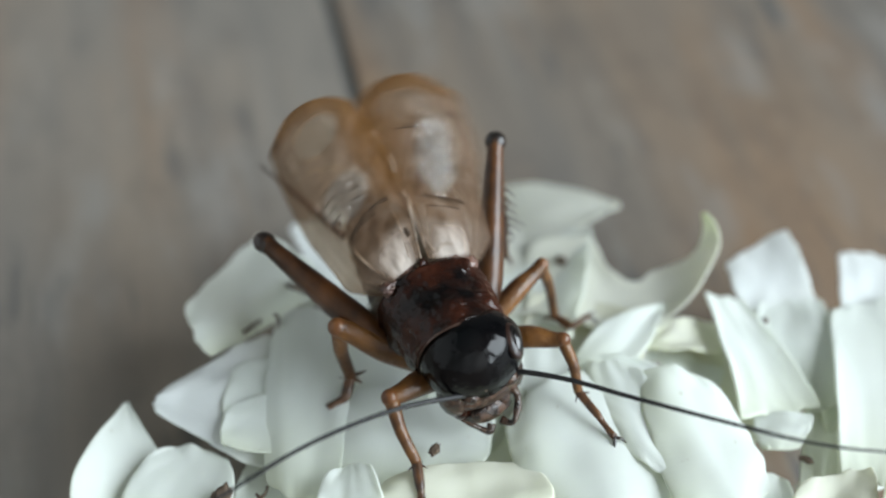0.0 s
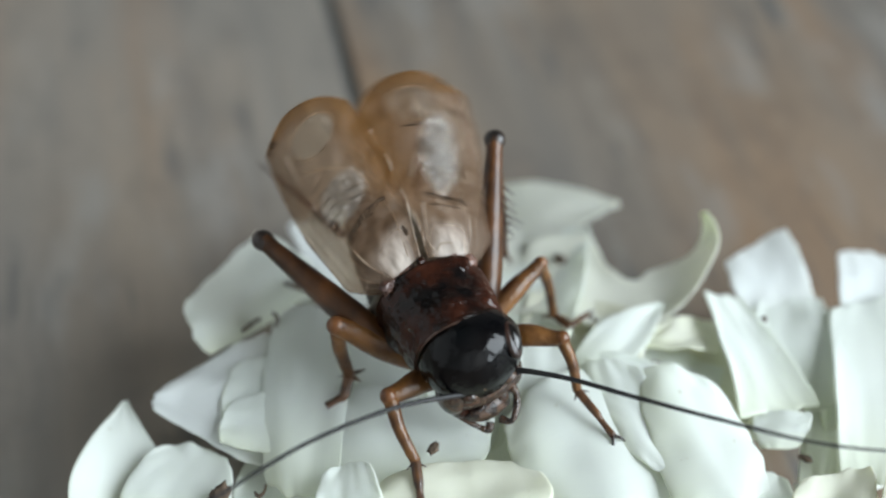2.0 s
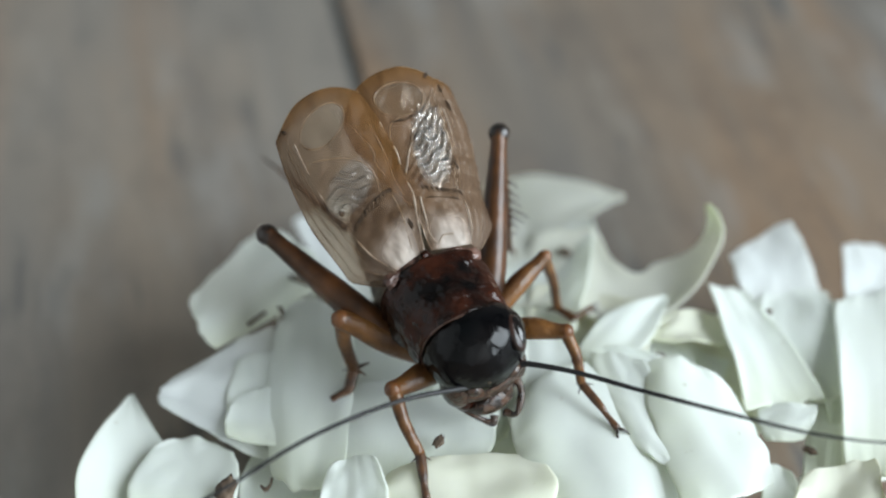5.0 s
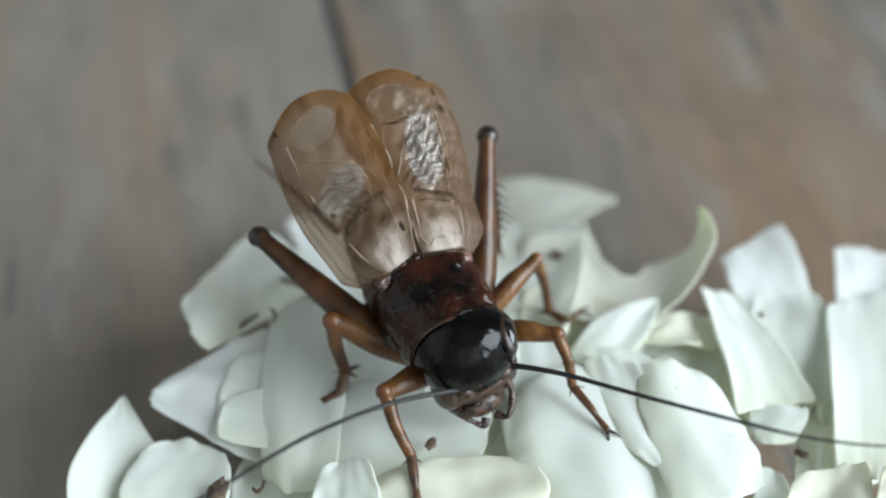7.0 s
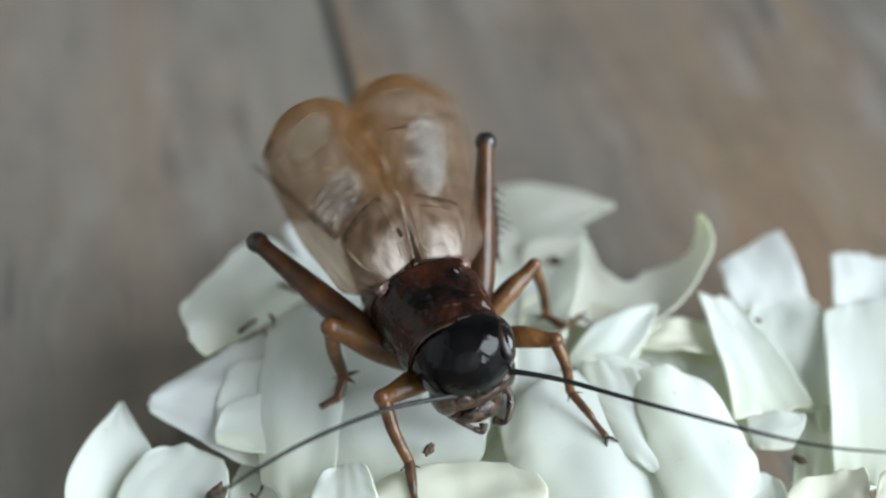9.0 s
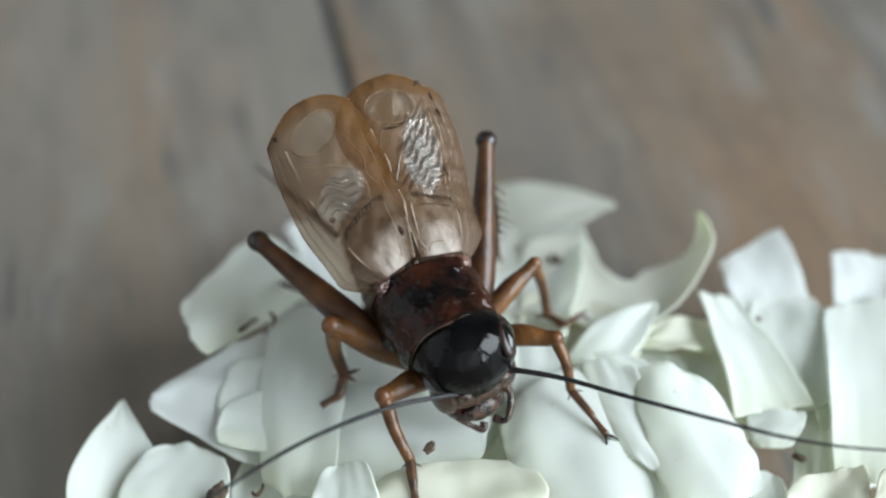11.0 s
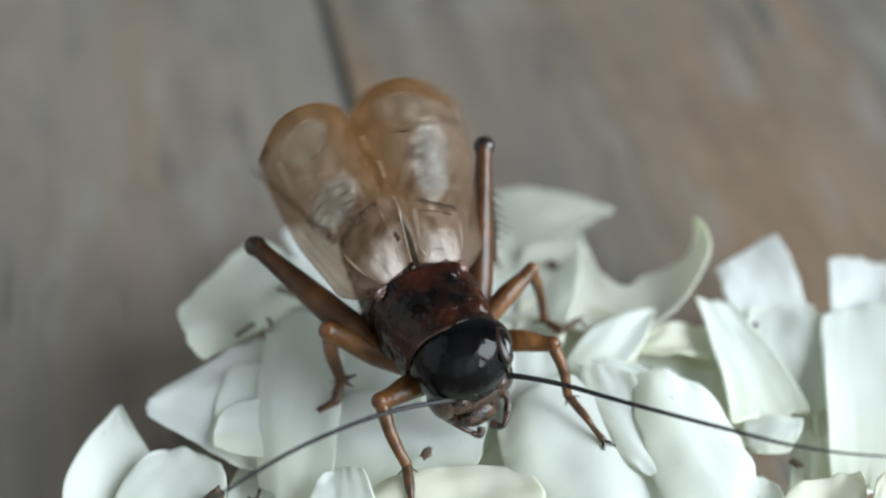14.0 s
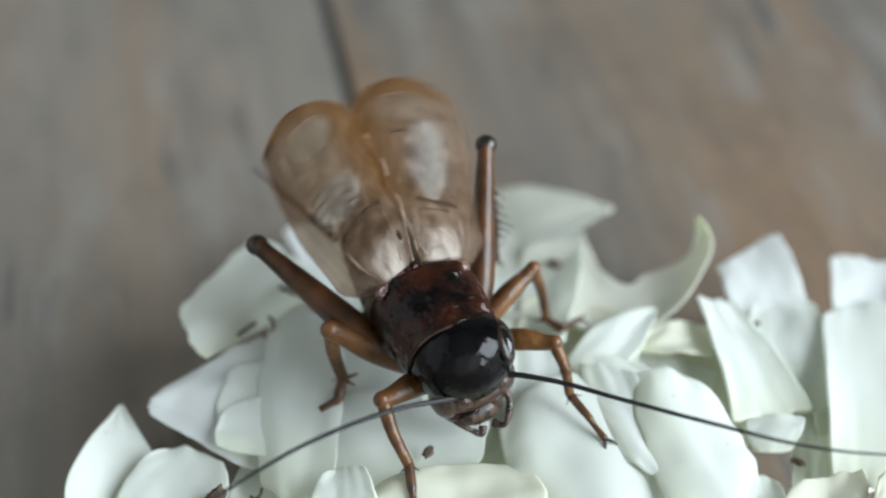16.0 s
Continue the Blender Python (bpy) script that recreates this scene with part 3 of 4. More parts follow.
    leaf((17.49, -16.39, 12.30), (22.90, -16.39, 12.30), (24.29, -10.19, 11.80), (19.50, -11.42, 11.80), 0.15, 0.3, 0.4, mat=PETAL_CREAM, label=cream, seed=next(n))
    leaf((22.27, -16.64, 12.80), (25.85, -16.64, 12.80), (27.21, -9.45, 12.30), (24.48, -10.99, 12.30), 0.15, 0.3, 0.4, mat=PETAL_CREAM, label=cream, seed=next(n))
    leaf((17.07, -13.60, 9.40), (19.59, -13.50, 9.20), (20.29, -9.58, 8.80), (18.49, -8.93, 9.00), 0.3, 0.3, 0.3, seed=next(n), ruffle=0.15)
    leaf((8.35, -16.71, 11.60), (16.27, -16.61, 11.40), (15.98, -12.48, 11.40), (9.45, -12.83, 11.60), 0.2, 0.3, 0.3, seed=next(n))
    # petals propped beneath the outer ones
    for x, y, z in ((20.0, 0.0, 7.6), (22.5, 2.5, 7.0), (21.5, -3.0, 7.8), (27.5, 4.0, 6.2), (25.5, -4.0, 7.6), (24.5, -11.0, 9.6), (-17.5, -8.5, 8.2), (-12.0, 4.0, 8.2), (-14.5, -4.5, 8.6), (6.5, 12.5, 4.8), (12.0, 4.0, 7.2), (15.5, -9.0, 9.6)):
        petal((x, y + 4.5, 0.3), (x, y, z), 5.5, 0, 0.4, 0.5, seed=next(n))
    # lower layer that carries the rest
    rnd = random.Random(5)
    for k in range(24):
        a, r = rnd.uniform(0, 2 * math.pi), math.sqrt(rnd.random())
        x, y = 1.0 + 13.0 * r * math.cos(a), -10.5 + 7.5 * r * math.sin(a)
        z = 1.2 + 6.4 * (1 - r) + rnd.uniform(-0.4, 0.4)
        d = a + math.pi + rnd.uniform(-0.9, 0.9)
        w = rnd.uniform(5, 7.5)
        petal((x, y, z), (x + 8 * math.cos(d), y + 8 * math.sin(d), max(0.8, z - rnd.uniform(-0.6, 0.8))), w, rnd.uniform(-12, 12), 0.5, 0.5, seed=next(n))


build_petals()


def speck(at, size, seed):
    rnd = random.Random(seed)
    bm = blob((0, 0, 0), (size * 1.15, size * 0.75, size * 0.35), (rnd.uniform(-15, 15), rnd.uniform(-15, 15), rnd.uniform(0, 180)), lambda p: p * (1 + 0.7 * noise.noise(p * 2 + Vector((seed, 0, 0))) + 0.3 * noise.noise(p * 5)), 18)
    ob = link("debris_speck", bm, DEBRIS)
    ob.location = Vector(at) * MM
    return tagged(ob, "tiny dark brown speck of debris lying on a petal", "debris", "specks on the petals")


for k, (at, size) in enumerate((((7.83, 8.02, 7.90), 0.42), ((12.81, -2.26, 9.80), 0.5), ((-0.71, -9.52, 12.10), 0.38), ((-12.65, -12.21, 11.30), 0.7), ((21.15, -8.67, 9.60), 0.34), ((20.11, 0.83, 10.60), 0.24))):
    speck(at, size, k + 1)


def scrap(points, r):
    """A dry curled brown scrap lying on the petals."""
    pts = [Vector(p) for p in points]
    mid = pts[len(pts) // 2]
    ob = link("debris_scrap", tube([(*(p - mid), r * (0.45 + 0.5 * math.sin(math.pi * (k + 0.6) / len(pts)) + 0.6 * noise.noise(p * 3.1))) for k, p in enumerate(pts)], 20, 8, 0.6), DEBRIS)
    ob.location = mid * MM
    return tagged(ob, "dry curled dark brown scrap lying on a petal", "debris", "scraps on the petals")


scrap(((-12.83, 0.26, 10.10), (-12.19, 1.13, 9.90), (-11.85, 1.36, 9.90)), 0.26)
scrap(((-10.94, 1.02, 11.00), (-10.63, 0.71, 11.00), (-10.54, 0.22, 11.05), (-10.72, -0.22, 11.05)), 0.18)
scrap(((-11.65, 5.09, 9.30), (-11.42, 5.48, 9.30), (-11.01, 5.58, 9.30), (-10.69, 5.29, 9.30)), 0.17)
scrap(((-10.91, -11.25, 10.20), (-10.63, -11.50, 10.20), (-10.35, -11.23, 10.30), (-10.29, -10.83, 10.30)), 0.16)


# ---- cricket ----
BODY = pose(*(Vector((-0.12, -4.46, 17.00)) * MM), 0, 0, -66.5)
cricket = new("cricket")
tagged(cricket, "dark brown singing cricket with raised amber wings standing on petals", "cricket")
cricket.matrix_world = BODY


def build_trunk():
    # saddle over the front body
    def saddle(u, v):
        x = -2.0 + 4.0 * u
        a = radians(-118 + 236 * v)
        ry = 3.25 - 0.35 * u + 0.10 * math.sin(math.pi * u)
        rz = 3.0 - 0.25 * u
        bend = 0.35 * math.cos(a) * (1 - u) ** 3
        lump = 0.20 * noise.noise(Vector((x * 0.9, a * 2.2, 3))) + 0.09 * noise.noise(Vector((x * 2.6, a * 5.5, 9))) + 0.03 * noise.noise(Vector((x * 7, a * 15, 4)))
        lump += 0.038 * math.sin(8.2 * x + 3 * noise.noise(Vector((x, a * 2, 1)))) * math.exp(-((abs(a) - 0.55) / 0.45) ** 2)
        dent = -0.12 * math.exp(-((abs(a) - 0.55) / 0.22) ** 2 - ((u - 0.5) / 0.2) ** 2)
        r = 1 + (lump + dent) / 3
        lip = 1 + 0.03 * math.exp(-((u - 0.985) / 0.03) ** 2) + 0.02 * math.exp(-((u - 0.01) / 0.03) ** 2)
        hug = 0.5 * max(0.0, -math.sin(a)) * u ** 2
        return (x - bend - 0.25 * abs(math.sin(a)) * u, ry * math.sin(a) * r * lip + hug, rz * math.cos(a) * r * lip)

    thick(part("pronotum", grid(saddle, 26, 40), NECK_SHELL, cricket, "glossy dark red-brown mottled shield"), 0.25)

    def rim(u):
        x = 2.02
        a = radians(-112 + 224 * u)
        return (x - 0.25 * abs(math.sin(a)), 2.99 * math.sin(a) + 0.5 * max(0.0, -math.sin(a)), 2.84 * math.cos(a), 0.055)

    part("rim", tube([rim(k / 14) for k in range(15)], 42, 8), RIM, cricket, "thin pale front edge of the shield")
    for s in (-1, 1):
        part("flank", blob((-2.75, 2.75 * s, -1.3), (1.1, 0.6, 1.2), (0, 0, -25 * s), lambda p: p * (1 + 0.25 * noise.noise(p * 2.5)), 18), BELLY, cricket, "grey-brown soft side below the shield")
    part("thorax", blob((-0.8, 0, -0.9), (3.6, 2.7, 2.4)), BELLY, cricket)

    def belly(u, v):
        x = -2.0 - 11.5 * u
        a = 2 * math.pi * v
        r = (3.1 * (1 - 0.25 * u) * math.sqrt(max(0.0, 1 - u ** 5))) * (1 + 0.025 * math.sin(u * 9 * 2 * math.pi))
        return (x, r * math.cos(a), -1.2 - 1.5 * u + r * 0.85 * math.sin(a))

    part("abdomen", grid(belly, 60, 24, True), BELLY, cricket, "grey-brown ringed abdomen below the wings")
    for tip in (((-11.92, -1.99, -4.00), (-15.91, -3.63, -3.40), (-19.43, -5.17, -3.00)), ((-14.57, 4.22, -5.00), (-18.47, 6.05, -5.00), (-21.76, 7.12, -5.00))):
        part("cercus", tube([(*p, r) for p, r in zip(tip, (0.32, 0.20, 0.04))], 14, 8), HIND_SHELL, cricket, "thin brown tail feeler")


def build_head():
    at = Matrix.Translation(Vector((2.52, 0.46, 0.28)) * MM) @ pose(0, 0, 0, 0, 4, 7)
    back = at.inverted()

    def own(p, r):
        """A point of the body's space in the head's space."""
        return (*(back @ (Vector(p) * MM) / MM), r)

    def skull(p):
        # narrower towards the mouth, slightly uneven
        k = 1.0 - 0.25 * max(0.0, -p.z) ** 2
        return Vector((p.x * (1 + 0.08 * max(0, p.x)), p.y * k, p.z)) * (1 + 0.03 * noise.noise(p * 1.9) + 0.012 * noise.noise(p * 4.6))

    head = part("head", blob((0, 0, 0), (2.3, 3.0, 2.75), (0, 0, 0), skull, 44), HEAD_SHELL, cricket, "glossy black rounded head")
    head.matrix_basis = at
    for s in (-1, 1):
        big = s > 0
        part("eye", blob((1.10, 1.88, 1.66) if big else (0.92, -1.72, 0.36), (0.86, 0.40, 0.50) if big else (0.76, 0.68, 1.12), (42, 20, -12) if big else (0, 12, -16), None, 26), EYE_MAT, head, "shiny black eye")
        part("eye_ring", blob((1.12, 1.82, 1.54) if big else (0.90, -1.80, 0.31), (1.08, 0.38, 0.70) if big else (0.78, 0.5, 1.15), (42, 20, -12) if big else (0, 12, -16), None, 26), HEAD_BROWN if big else HEAD_SHELL, head, "dark brown ring round the eye")
        part("antenna_socket", blob((2.0, 1.22 * s, -0.55), (0.42, 0.50, 0.42), (0, 0, 0), None, 14), FACE_SHELL, head)
        part("ocellus", blob((2.30, 0.55 * s, 0.15), (0.12, 0.15, 0.15), (0, 0, 0), None, 10), RIM, head, "tiny pale simple eye")
        part("cheek", blob((0.95, 1.78 * s, -1.45), (1.15, 0.85, 1.4), (0, 0, 0), None, 16), FACE_SHELL, head, "brown cheek plate")
        part("mandible", blob((1.3, 1.35 * s, -2.6), (0.7, 0.65, 0.95), (0, 0, 0), None, 14), NECK_SHELL, head)

    def wrinkled(p):
        return p * (1 + 0.06 * noise.noise(p * 3.4) + 0.035 * math.sin(p.z * 8 + 2 * p.y))

    part("clypeus", blob((1.75, 0, -1.45), (0.66, 1.9, 0.9), (0, 25, 0), wrinkled, 30), FACE_SHELL, head, "wrinkled brown face plate")
    part("labrum", blob((1.6, 0, -2.65), (0.50, 1.4, 0.85), (0, 15, 0), wrinkled, 26), FACE_SHELL, head, "brown upper lip")
    part("palp", tube([own((3.23, -0.72, -2.00), 0.24), own((3.27, -1.15, -2.60), 0.19), own((3.81, -0.97, -3.00), 0.22), own((4.59, -0.33, -3.40), 0.17), own((4.86, 0.04, -3.60), 0.13)], 14, 8), FACE_SHELL, head)
    part("palp", tube([own((4.77, -0.06, -3.60), 0.15), own((5.09, 0.43, -3.80), 0.22), own((4.77, 0.68, -3.60), 0.26)], 10, 8), FACE_SHELL, head)
    part("palp", tube([own((3.94, 2.08, -1.40), 0.32), own((4.50, 2.37, -2.10), 0.20), own((5.09, 2.11, -2.50), 0.22), own((5.57, 1.62, -2.90), 0.16), own((5.09, 1.19, -3.10), 0.27)], 16, 8), FACE_SHELL, head)
    part("labium", blob(own((4.41, 0.71, -2.60), 0)[:3], (0.6, 1.35, 0.7), (0, 0, 0), wrinkled, 20), FACE_SHELL, head, "wrinkled brown lower lip")
    part("maxilla", blob(own((4.17, 1.52, -2.40), 0)[:3], (0.5, 0.55, 0.8), (0, 0, 0), wrinkled, 20), FACE_SHELL, head, "wrinkled brown mouth part")
    part("maxilla", blob(own((3.86, -0.22, -2.80), 0)[:3], (0.7, 0.75, 0.8), (0, 0, 0), wrinkled, 20), FACE_SHELL, head, "wrinkled brown mouth part")
    part("antenna", tube([own((4.32, 0.22, -0.60), 0.240), own((4.56, -0.81, -0.10), 0.160), own((4.67, -4.94, 1.20), 0.136), own((5.08, -9.75, 1.60), 0.120), own((5.68, -14.22, 1.00), 0.104), own((5.88, -16.39, 0.60), 0.088)], 60, 8), FEELER, head, "long thin black antenna")
    part("antenna", tube([own((4.02, 2.45, -0.70), 0.224), own((4.32, 2.89, -0.40), 0.168), own((6.14, 4.71, 0.20), 0.144), own((8.64, 6.74, 0.90), 0.128), own((10.97, 8.73, 1.50), 0.116), own((13.09, 10.75, 1.90), 0.104), own((15.00, 12.88, 2.00), 0.088), own((16.54, 15.25, 1.90), 0.072), own((17.80, 17.86, 1.70), 0.056)], 60, 8), FEELER, head, "long thin black antenna")


def spine(at, to, parent):
    return part("spine", tube([tuple(at) + (0.10,), tuple(to) + (0.02,)], 4, 5), SPINE_SHELL, parent)


def leg(name, hip, knee, ankle, toes, r, mat, label, lift=0.3, swell=1.15, heel=None, spurs=()):
    """A walking leg: thigh, knee, shin with end spurs, jointed foot with two claws."""
    hip, knee, ankle, toes = Vector(hip), Vector(knee), Vector(ankle), Vector(toes)
    mid = hip.lerp(knee, 0.5) + Vector((0, 0, lift))
    top = part(name, tube([(*hip, r * 1.0), (*mid, r * swell), (*hip.lerp(knee, 0.85), r * 0.85), (*knee, r * 0.74)], 22, 12), mat, cricket, label)
    part("knee", blob(knee, (r * 0.77,) * 3, (0, 0, 0), None, 12), LEG_KNEE, top)
    sh = knee.lerp(ankle, 0.5) + (knee - hip).normalized() * 0.18
    part("shin", tube([(*knee, r * 0.6), (*knee.lerp(ankle, 0.12), r * 0.64), (*sh, r * 0.56), (*ankle, r * 0.48)], 18, 10), mat, top)
    d = (toes - ankle)
    j1, j2 = ankle + d * 0.55 + Vector((0, 0, 0.1)), ankle + d * 0.7
    if heel:
        j1 = Vector(heel)
        j2 = j1.lerp(toes, 0.45)
    part("foot", tube([(*ankle, r * 0.46), (*ankle.lerp(j1, 0.55), r * 0.45), (*j1, r * 0.40), (*j2, r * 0.30), (*toes, r * 0.38)], 16, 8), FOOT_SHELL, top)
    side = d.cross(Vector((0, 0, 1))).normalized()
    dn = d.normalized()
    sd = (ankle - knee).normalized()
    for k in range(5):
        q = knee.lerp(ankle, 0.35 + 0.13 * k)
        s = 1 if k % 2 else -1
        spine(q, q + sd * 0.22 + sd.cross(Vector((0.3, 0.5, 0.8))).normalized() * 0.34 * s, top)
    for s in (-1, 1):
        part("claw", tube([(*toes, r * 0.20), (*(toes + dn * 0.34 + side * 0.28 * s), r * 0.16), (*(toes + dn * 0.58 + side * 0.46 * s - Vector((0, 0, 0.2))), 0.03)], 8, 6), KNEE_SHELL, top)
        spine(ankle, ankle + dn * 0.45 + side * 0.55 * s, top)
    for tip in spurs:
        part("spur", tube([(*ankle, 0.17), (*ankle.lerp(Vector(tip), 0.5), 0.13), (*tip, 0.03)], 8, 6), FOOT_SHELL, top)
    return top


def hind_leg(hip, knee, foot, toes, label, out, fat=1.0):
    """A jumping leg: swollen thigh, dark knee, thin shin with two rows of spines, foot."""
    hip, knee, foot, toes = Vector(hip), Vector(knee), Vector(foot), Vector(toes)
    at = [hip.lerp(knee, k) for k in (0.03, 0.07, 0.14, 0.28, 0.5, 0.75, 0.93, 1)]
    rad = (0.10, 0.40, 0.66, 0.81, 0.74, 0.58, 0.47, 0.50)
    top = part("hind_leg", tube([(*a, r * fat) for a, r in zip(at, rad)], 28, 14, 0.85), HIND_SHELL, cricket, label)
    part("knee", blob(knee, (0.66, 0.66, 0.6), (0, 0, 0), None, 16), KNEE_SHELL, top, "blackish knee")
    shin = part("shin", tube([(*knee, 0.36), (*knee.lerp(foot, 0.1), 0.34), (*knee.lerp(foot, 0.6), 0.30), (*foot, 0.26)], 20, 10), HIND_SHELL, top)
    d = (foot - knee).normalized()
    for k in range(9):
        a = knee.lerp(foot, 0.36 + 0.065 * k)
        for s in (-1, 1):
            v = Vector(out) + d * 0.45 + Vector((0, 0, 0.2 * s)) + d.cross(Vector(out)) * 0.35 * s
            spine(a, a + v.normalized() * (0.42 + 0.03 * k), top)
    part("foot", tube([(*foot, 0.24), (*foot.lerp(toes, 0.5), 0.2), (*toes, 0.16)], 10, 8), HIND_SHELL, top)
    return top


# edges of the two forewings from root to tip: distance along the wing, distance outwards (mm)
INNER = {1: [(0.20, -0.12), (2.42, -0.60), (3.52, -0.87), (4.62, -0.74), (5.74, -0.93), (7.20, -0.80), (8.30, -0.66), (9.80, -0.31)],
         -1: [(0.30, 0.55), (2.20, 0.45), (3.50, 0.10), (4.60, -0.50), (5.90, -1.10), (7.20, -1.50), (8.30, -1.60), (9.10, -1.45)]}
FOLD = {1: [(-0.24, 1.75), (0.84, 2.55), (2.07, 3.05), (4.07, 3.70), (5.74, 4.02), (7.50, 4.14), (8.70, 4.20), (9.60, 4.40)],
        -1: [(-0.10, 3.00), (1.10, 3.35), (2.30, 3.50), (3.60, 3.70), (5.20, 4.05), (6.80, 4.25), (8.20, 4.30), (9.70, 4.45)]}
TIP = {1: 1.0, -1: 1.5}


def wing(mesh_side, mat, label):
    """A forewing with its root at the origin: length along x, outer side along y (mirrored for the other wing), outer face along z."""
    def along(pts, u):
        s = u * (len(pts) - 1)
        i = min(int(s), len(pts) - 2)
        f = s - i
        a, b, c, d = (Vector(pts[min(max(k, 0), len(pts) - 1)]) for k in (i - 1, i, i + 1, i + 2))
        return 0.5 * (2 * b + (c - a) * f + (2 * a - 5 * b + 4 * c - d) * f * f + (3 * b - a - 3 * c + d) * f ** 3)

    def file_x(q):
        """Where the toothed cross vein lies at the distance q from the inner edge."""
        return 4.05 - 0.20 * max(0.0, q - 0.4) ** 1.9 if mesh_side > 0 else 4.04 - 0.44 * (q - 1.11)

    def soft(d, w):
        return 1 / (1 + math.exp(-max(-30.0, min(30.0, d / w))))

    def height(x, q):
        z = 0.45 * math.sin(math.pi * min(max(q / 4.3 * 0.9 + 0.05, 0), 1)) * (0.4 + x / 10)
        over = x - file_x(q)
        if mesh_side > 0:  # harp: a few wavy ridges
            m = soft(over - 0.25, 0.1) * soft(4.75 - (0.923 * x - 0.385 * q), 0.12) * soft(3.8 - q, 0.08) * soft(q - 0.9, 0.15)
            z += 0.11 * m * math.sin(2 * math.pi * (0.90 * x - 0.40 * q + 0.17 * math.sin(q * 3.6 + 0.5) - 0.12 * q * math.sin(q * 1.1)) / 0.46)
        else:  # harp: stepped ridges by the cross vein, crumpled film towards the tip
            m = soft(over - 0.3, 0.08) * soft(3.95 - q + 0.04 * (x - 5), 0.07) * soft(q - 0.75 - 0.80 * (x - 4.95), 0.14)
            ph = (x - q * (0.20 + 0.13 * max(0.0, x - 4.0)) + 0.10 * math.sin(q * 5.2 + 0.6 * x)) / 0.42
            z += 0.135 * m * math.sin(2 * math.pi * ph)
            film = math.exp(-((x - 6.95) / 1.15) ** 4 - ((q - 2.3 - 0.35 * (x - 6.95)) / 0.75) ** 4)
            z += 0.42 * film * noise.noise(Vector((x * 2.2 - q, q * 2.6, 2.0))) + 0.16 * film * noise.noise(Vector((x * 5.2, q * 4.4, 6.0)))
        z += 0.07 * math.exp(-((x - 1.6) / 1.0) ** 2 - ((q - 1.9) / 1.1) ** 2)
        z -= 0.08 * math.exp(-(over / 0.3) ** 2) * soft(q - 0.6, 0.3)
        # lumps of the root field
        z += 0.12 * soft(2.9 - x, 0.35) * noise.noise(Vector((x * 1.3, q * 1.5, 11.0 + mesh_side)))
        c = (8.75, 2.40) if mesh_side > 0 else (9.0, 1.85)
        z -= 0.14 * math.exp(-(((x - c[0] + 0.3 * (q - c[1])) / 0.98) ** 2 + ((q - c[1]) / 1.42) ** 2) ** 2)
        z += 0.12 * noise.noise(Vector((x * 1.1, q * 1.3, 5.0 + mesh_side))) + 0.03 * noise.noise(Vector((x * 3.3, q * 3.6, 8.0 + mesh_side)))
        z -= 0.55 * max(0.0, (x - 8.6) / 2.1) ** 2 + 0.10 * max(0.0, 0.3 - q) ** 2
        return z

    def flat(u, v):
        p = along(INNER[mesh_side], u) * (1 - v) + along(FOLD[mesh_side], u) * v
        swell = TIP[mesh_side] * (1 - abs(2 * v - 1) ** 2.4) * max(0.0, (u - 0.62) / 0.38) ** 1.6
        return p.x + swell, p.y

    def at(u, v):
        k = 0.76
        if v <= k:
            x, q = flat(u, v / k)
            return x, q * mesh_side, height(x, q)
        x, q = flat(u, 1.0)
        w = (v - k) / (1 - k)
        wide = (0.95 + 0.95 * (1 - u) ** 1.5 if mesh_side > 0 else 1.50 + 0.30 * (1 - u) ** 1.5) * min(1.0, 0.35 + 5 * u) * (1 - 0.35 * max(0.0, (u - 0.75) / 0.25) ** 2)
        drop = 1.25 * w ** 1.25 * (1 - 0.5 * u ** 4)
        ripple = 0.035 * math.sin(w * 19 + u * 3) * math.sin(math.pi * w)
        return x - 0.62 * w * (1 - u) - 0.55 * w * u, (q + wide * w ** 0.9 + ripple) * mesh_side, height(x, q) - drop + ripple

    def on(x, q, up=0.04):
        return Vector((x, q * mesh_side, height(x, q) + up))

    bm = grid(at, 130, 104)
    lay = bm.loops.layers.uv.verify()
    for f in bm.faces:  # texture runs 0..1 over the upper field
        for lp in f.loops:
            lp[lay].uv.y /= 0.76
    ob = thick(part("wing", bm, mat, cricket, label), 0.06)

    def vein(pts, r, m, lab="", up=0.03):
        fine = spline([(*p, 0, 0) for p in pts], 5 * len(pts))
        rough = [(*on(p[0], p[1], up), r * (0.85 + 0.7 * noise.noise(Vector((p[0] * 1.3, p[1] * 1.3, 1.5))))) for p in fine]
        part("vein", tube(rough, len(rough) * 2, 6), m, ob, lab)

    def edge_run(v, us, r, m, lab="", name="vein"):
        part(name, tube([(*at(u, v), r * (0.8 + 0.8 * noise.noise(Vector((u * 8, v * 20, 4.0))))) for u in us], 44, 6), m, ob, lab)

    steps = [k / 14 for k in range(15)]
    # fold ridge, its specular streaks painted as broken pale runs
    edge_run(0.765, steps[1:4] + [0.25, 0.29], 0.055, VEIN, "ridge along the fold of the wing, highlight in its pale colour")
    edge_run(0.765, [0.42 + 0.04 * k for k in range(4)], 0.035, VEIN)
    edge_run(0.765, [0.64 + 0.045 * k for k in range(5)], 0.055, VEIN)
    for k, v in enumerate((0.815, 0.87, 0.94)):
        edge_run(v, steps[:13] if k % 2 else steps[:14], 0.02, VEIN if k == 1 else AMBER_VEIN)
    edge_run(1.0, steps, 0.045, AMBER_VEIN, "brown outer edge of the wing", "edge")
    part("edge", tube([(*at(1.0, k / 60), 0.04) for k in range(61)], 120, 6), AMBER_VEIN, ob)
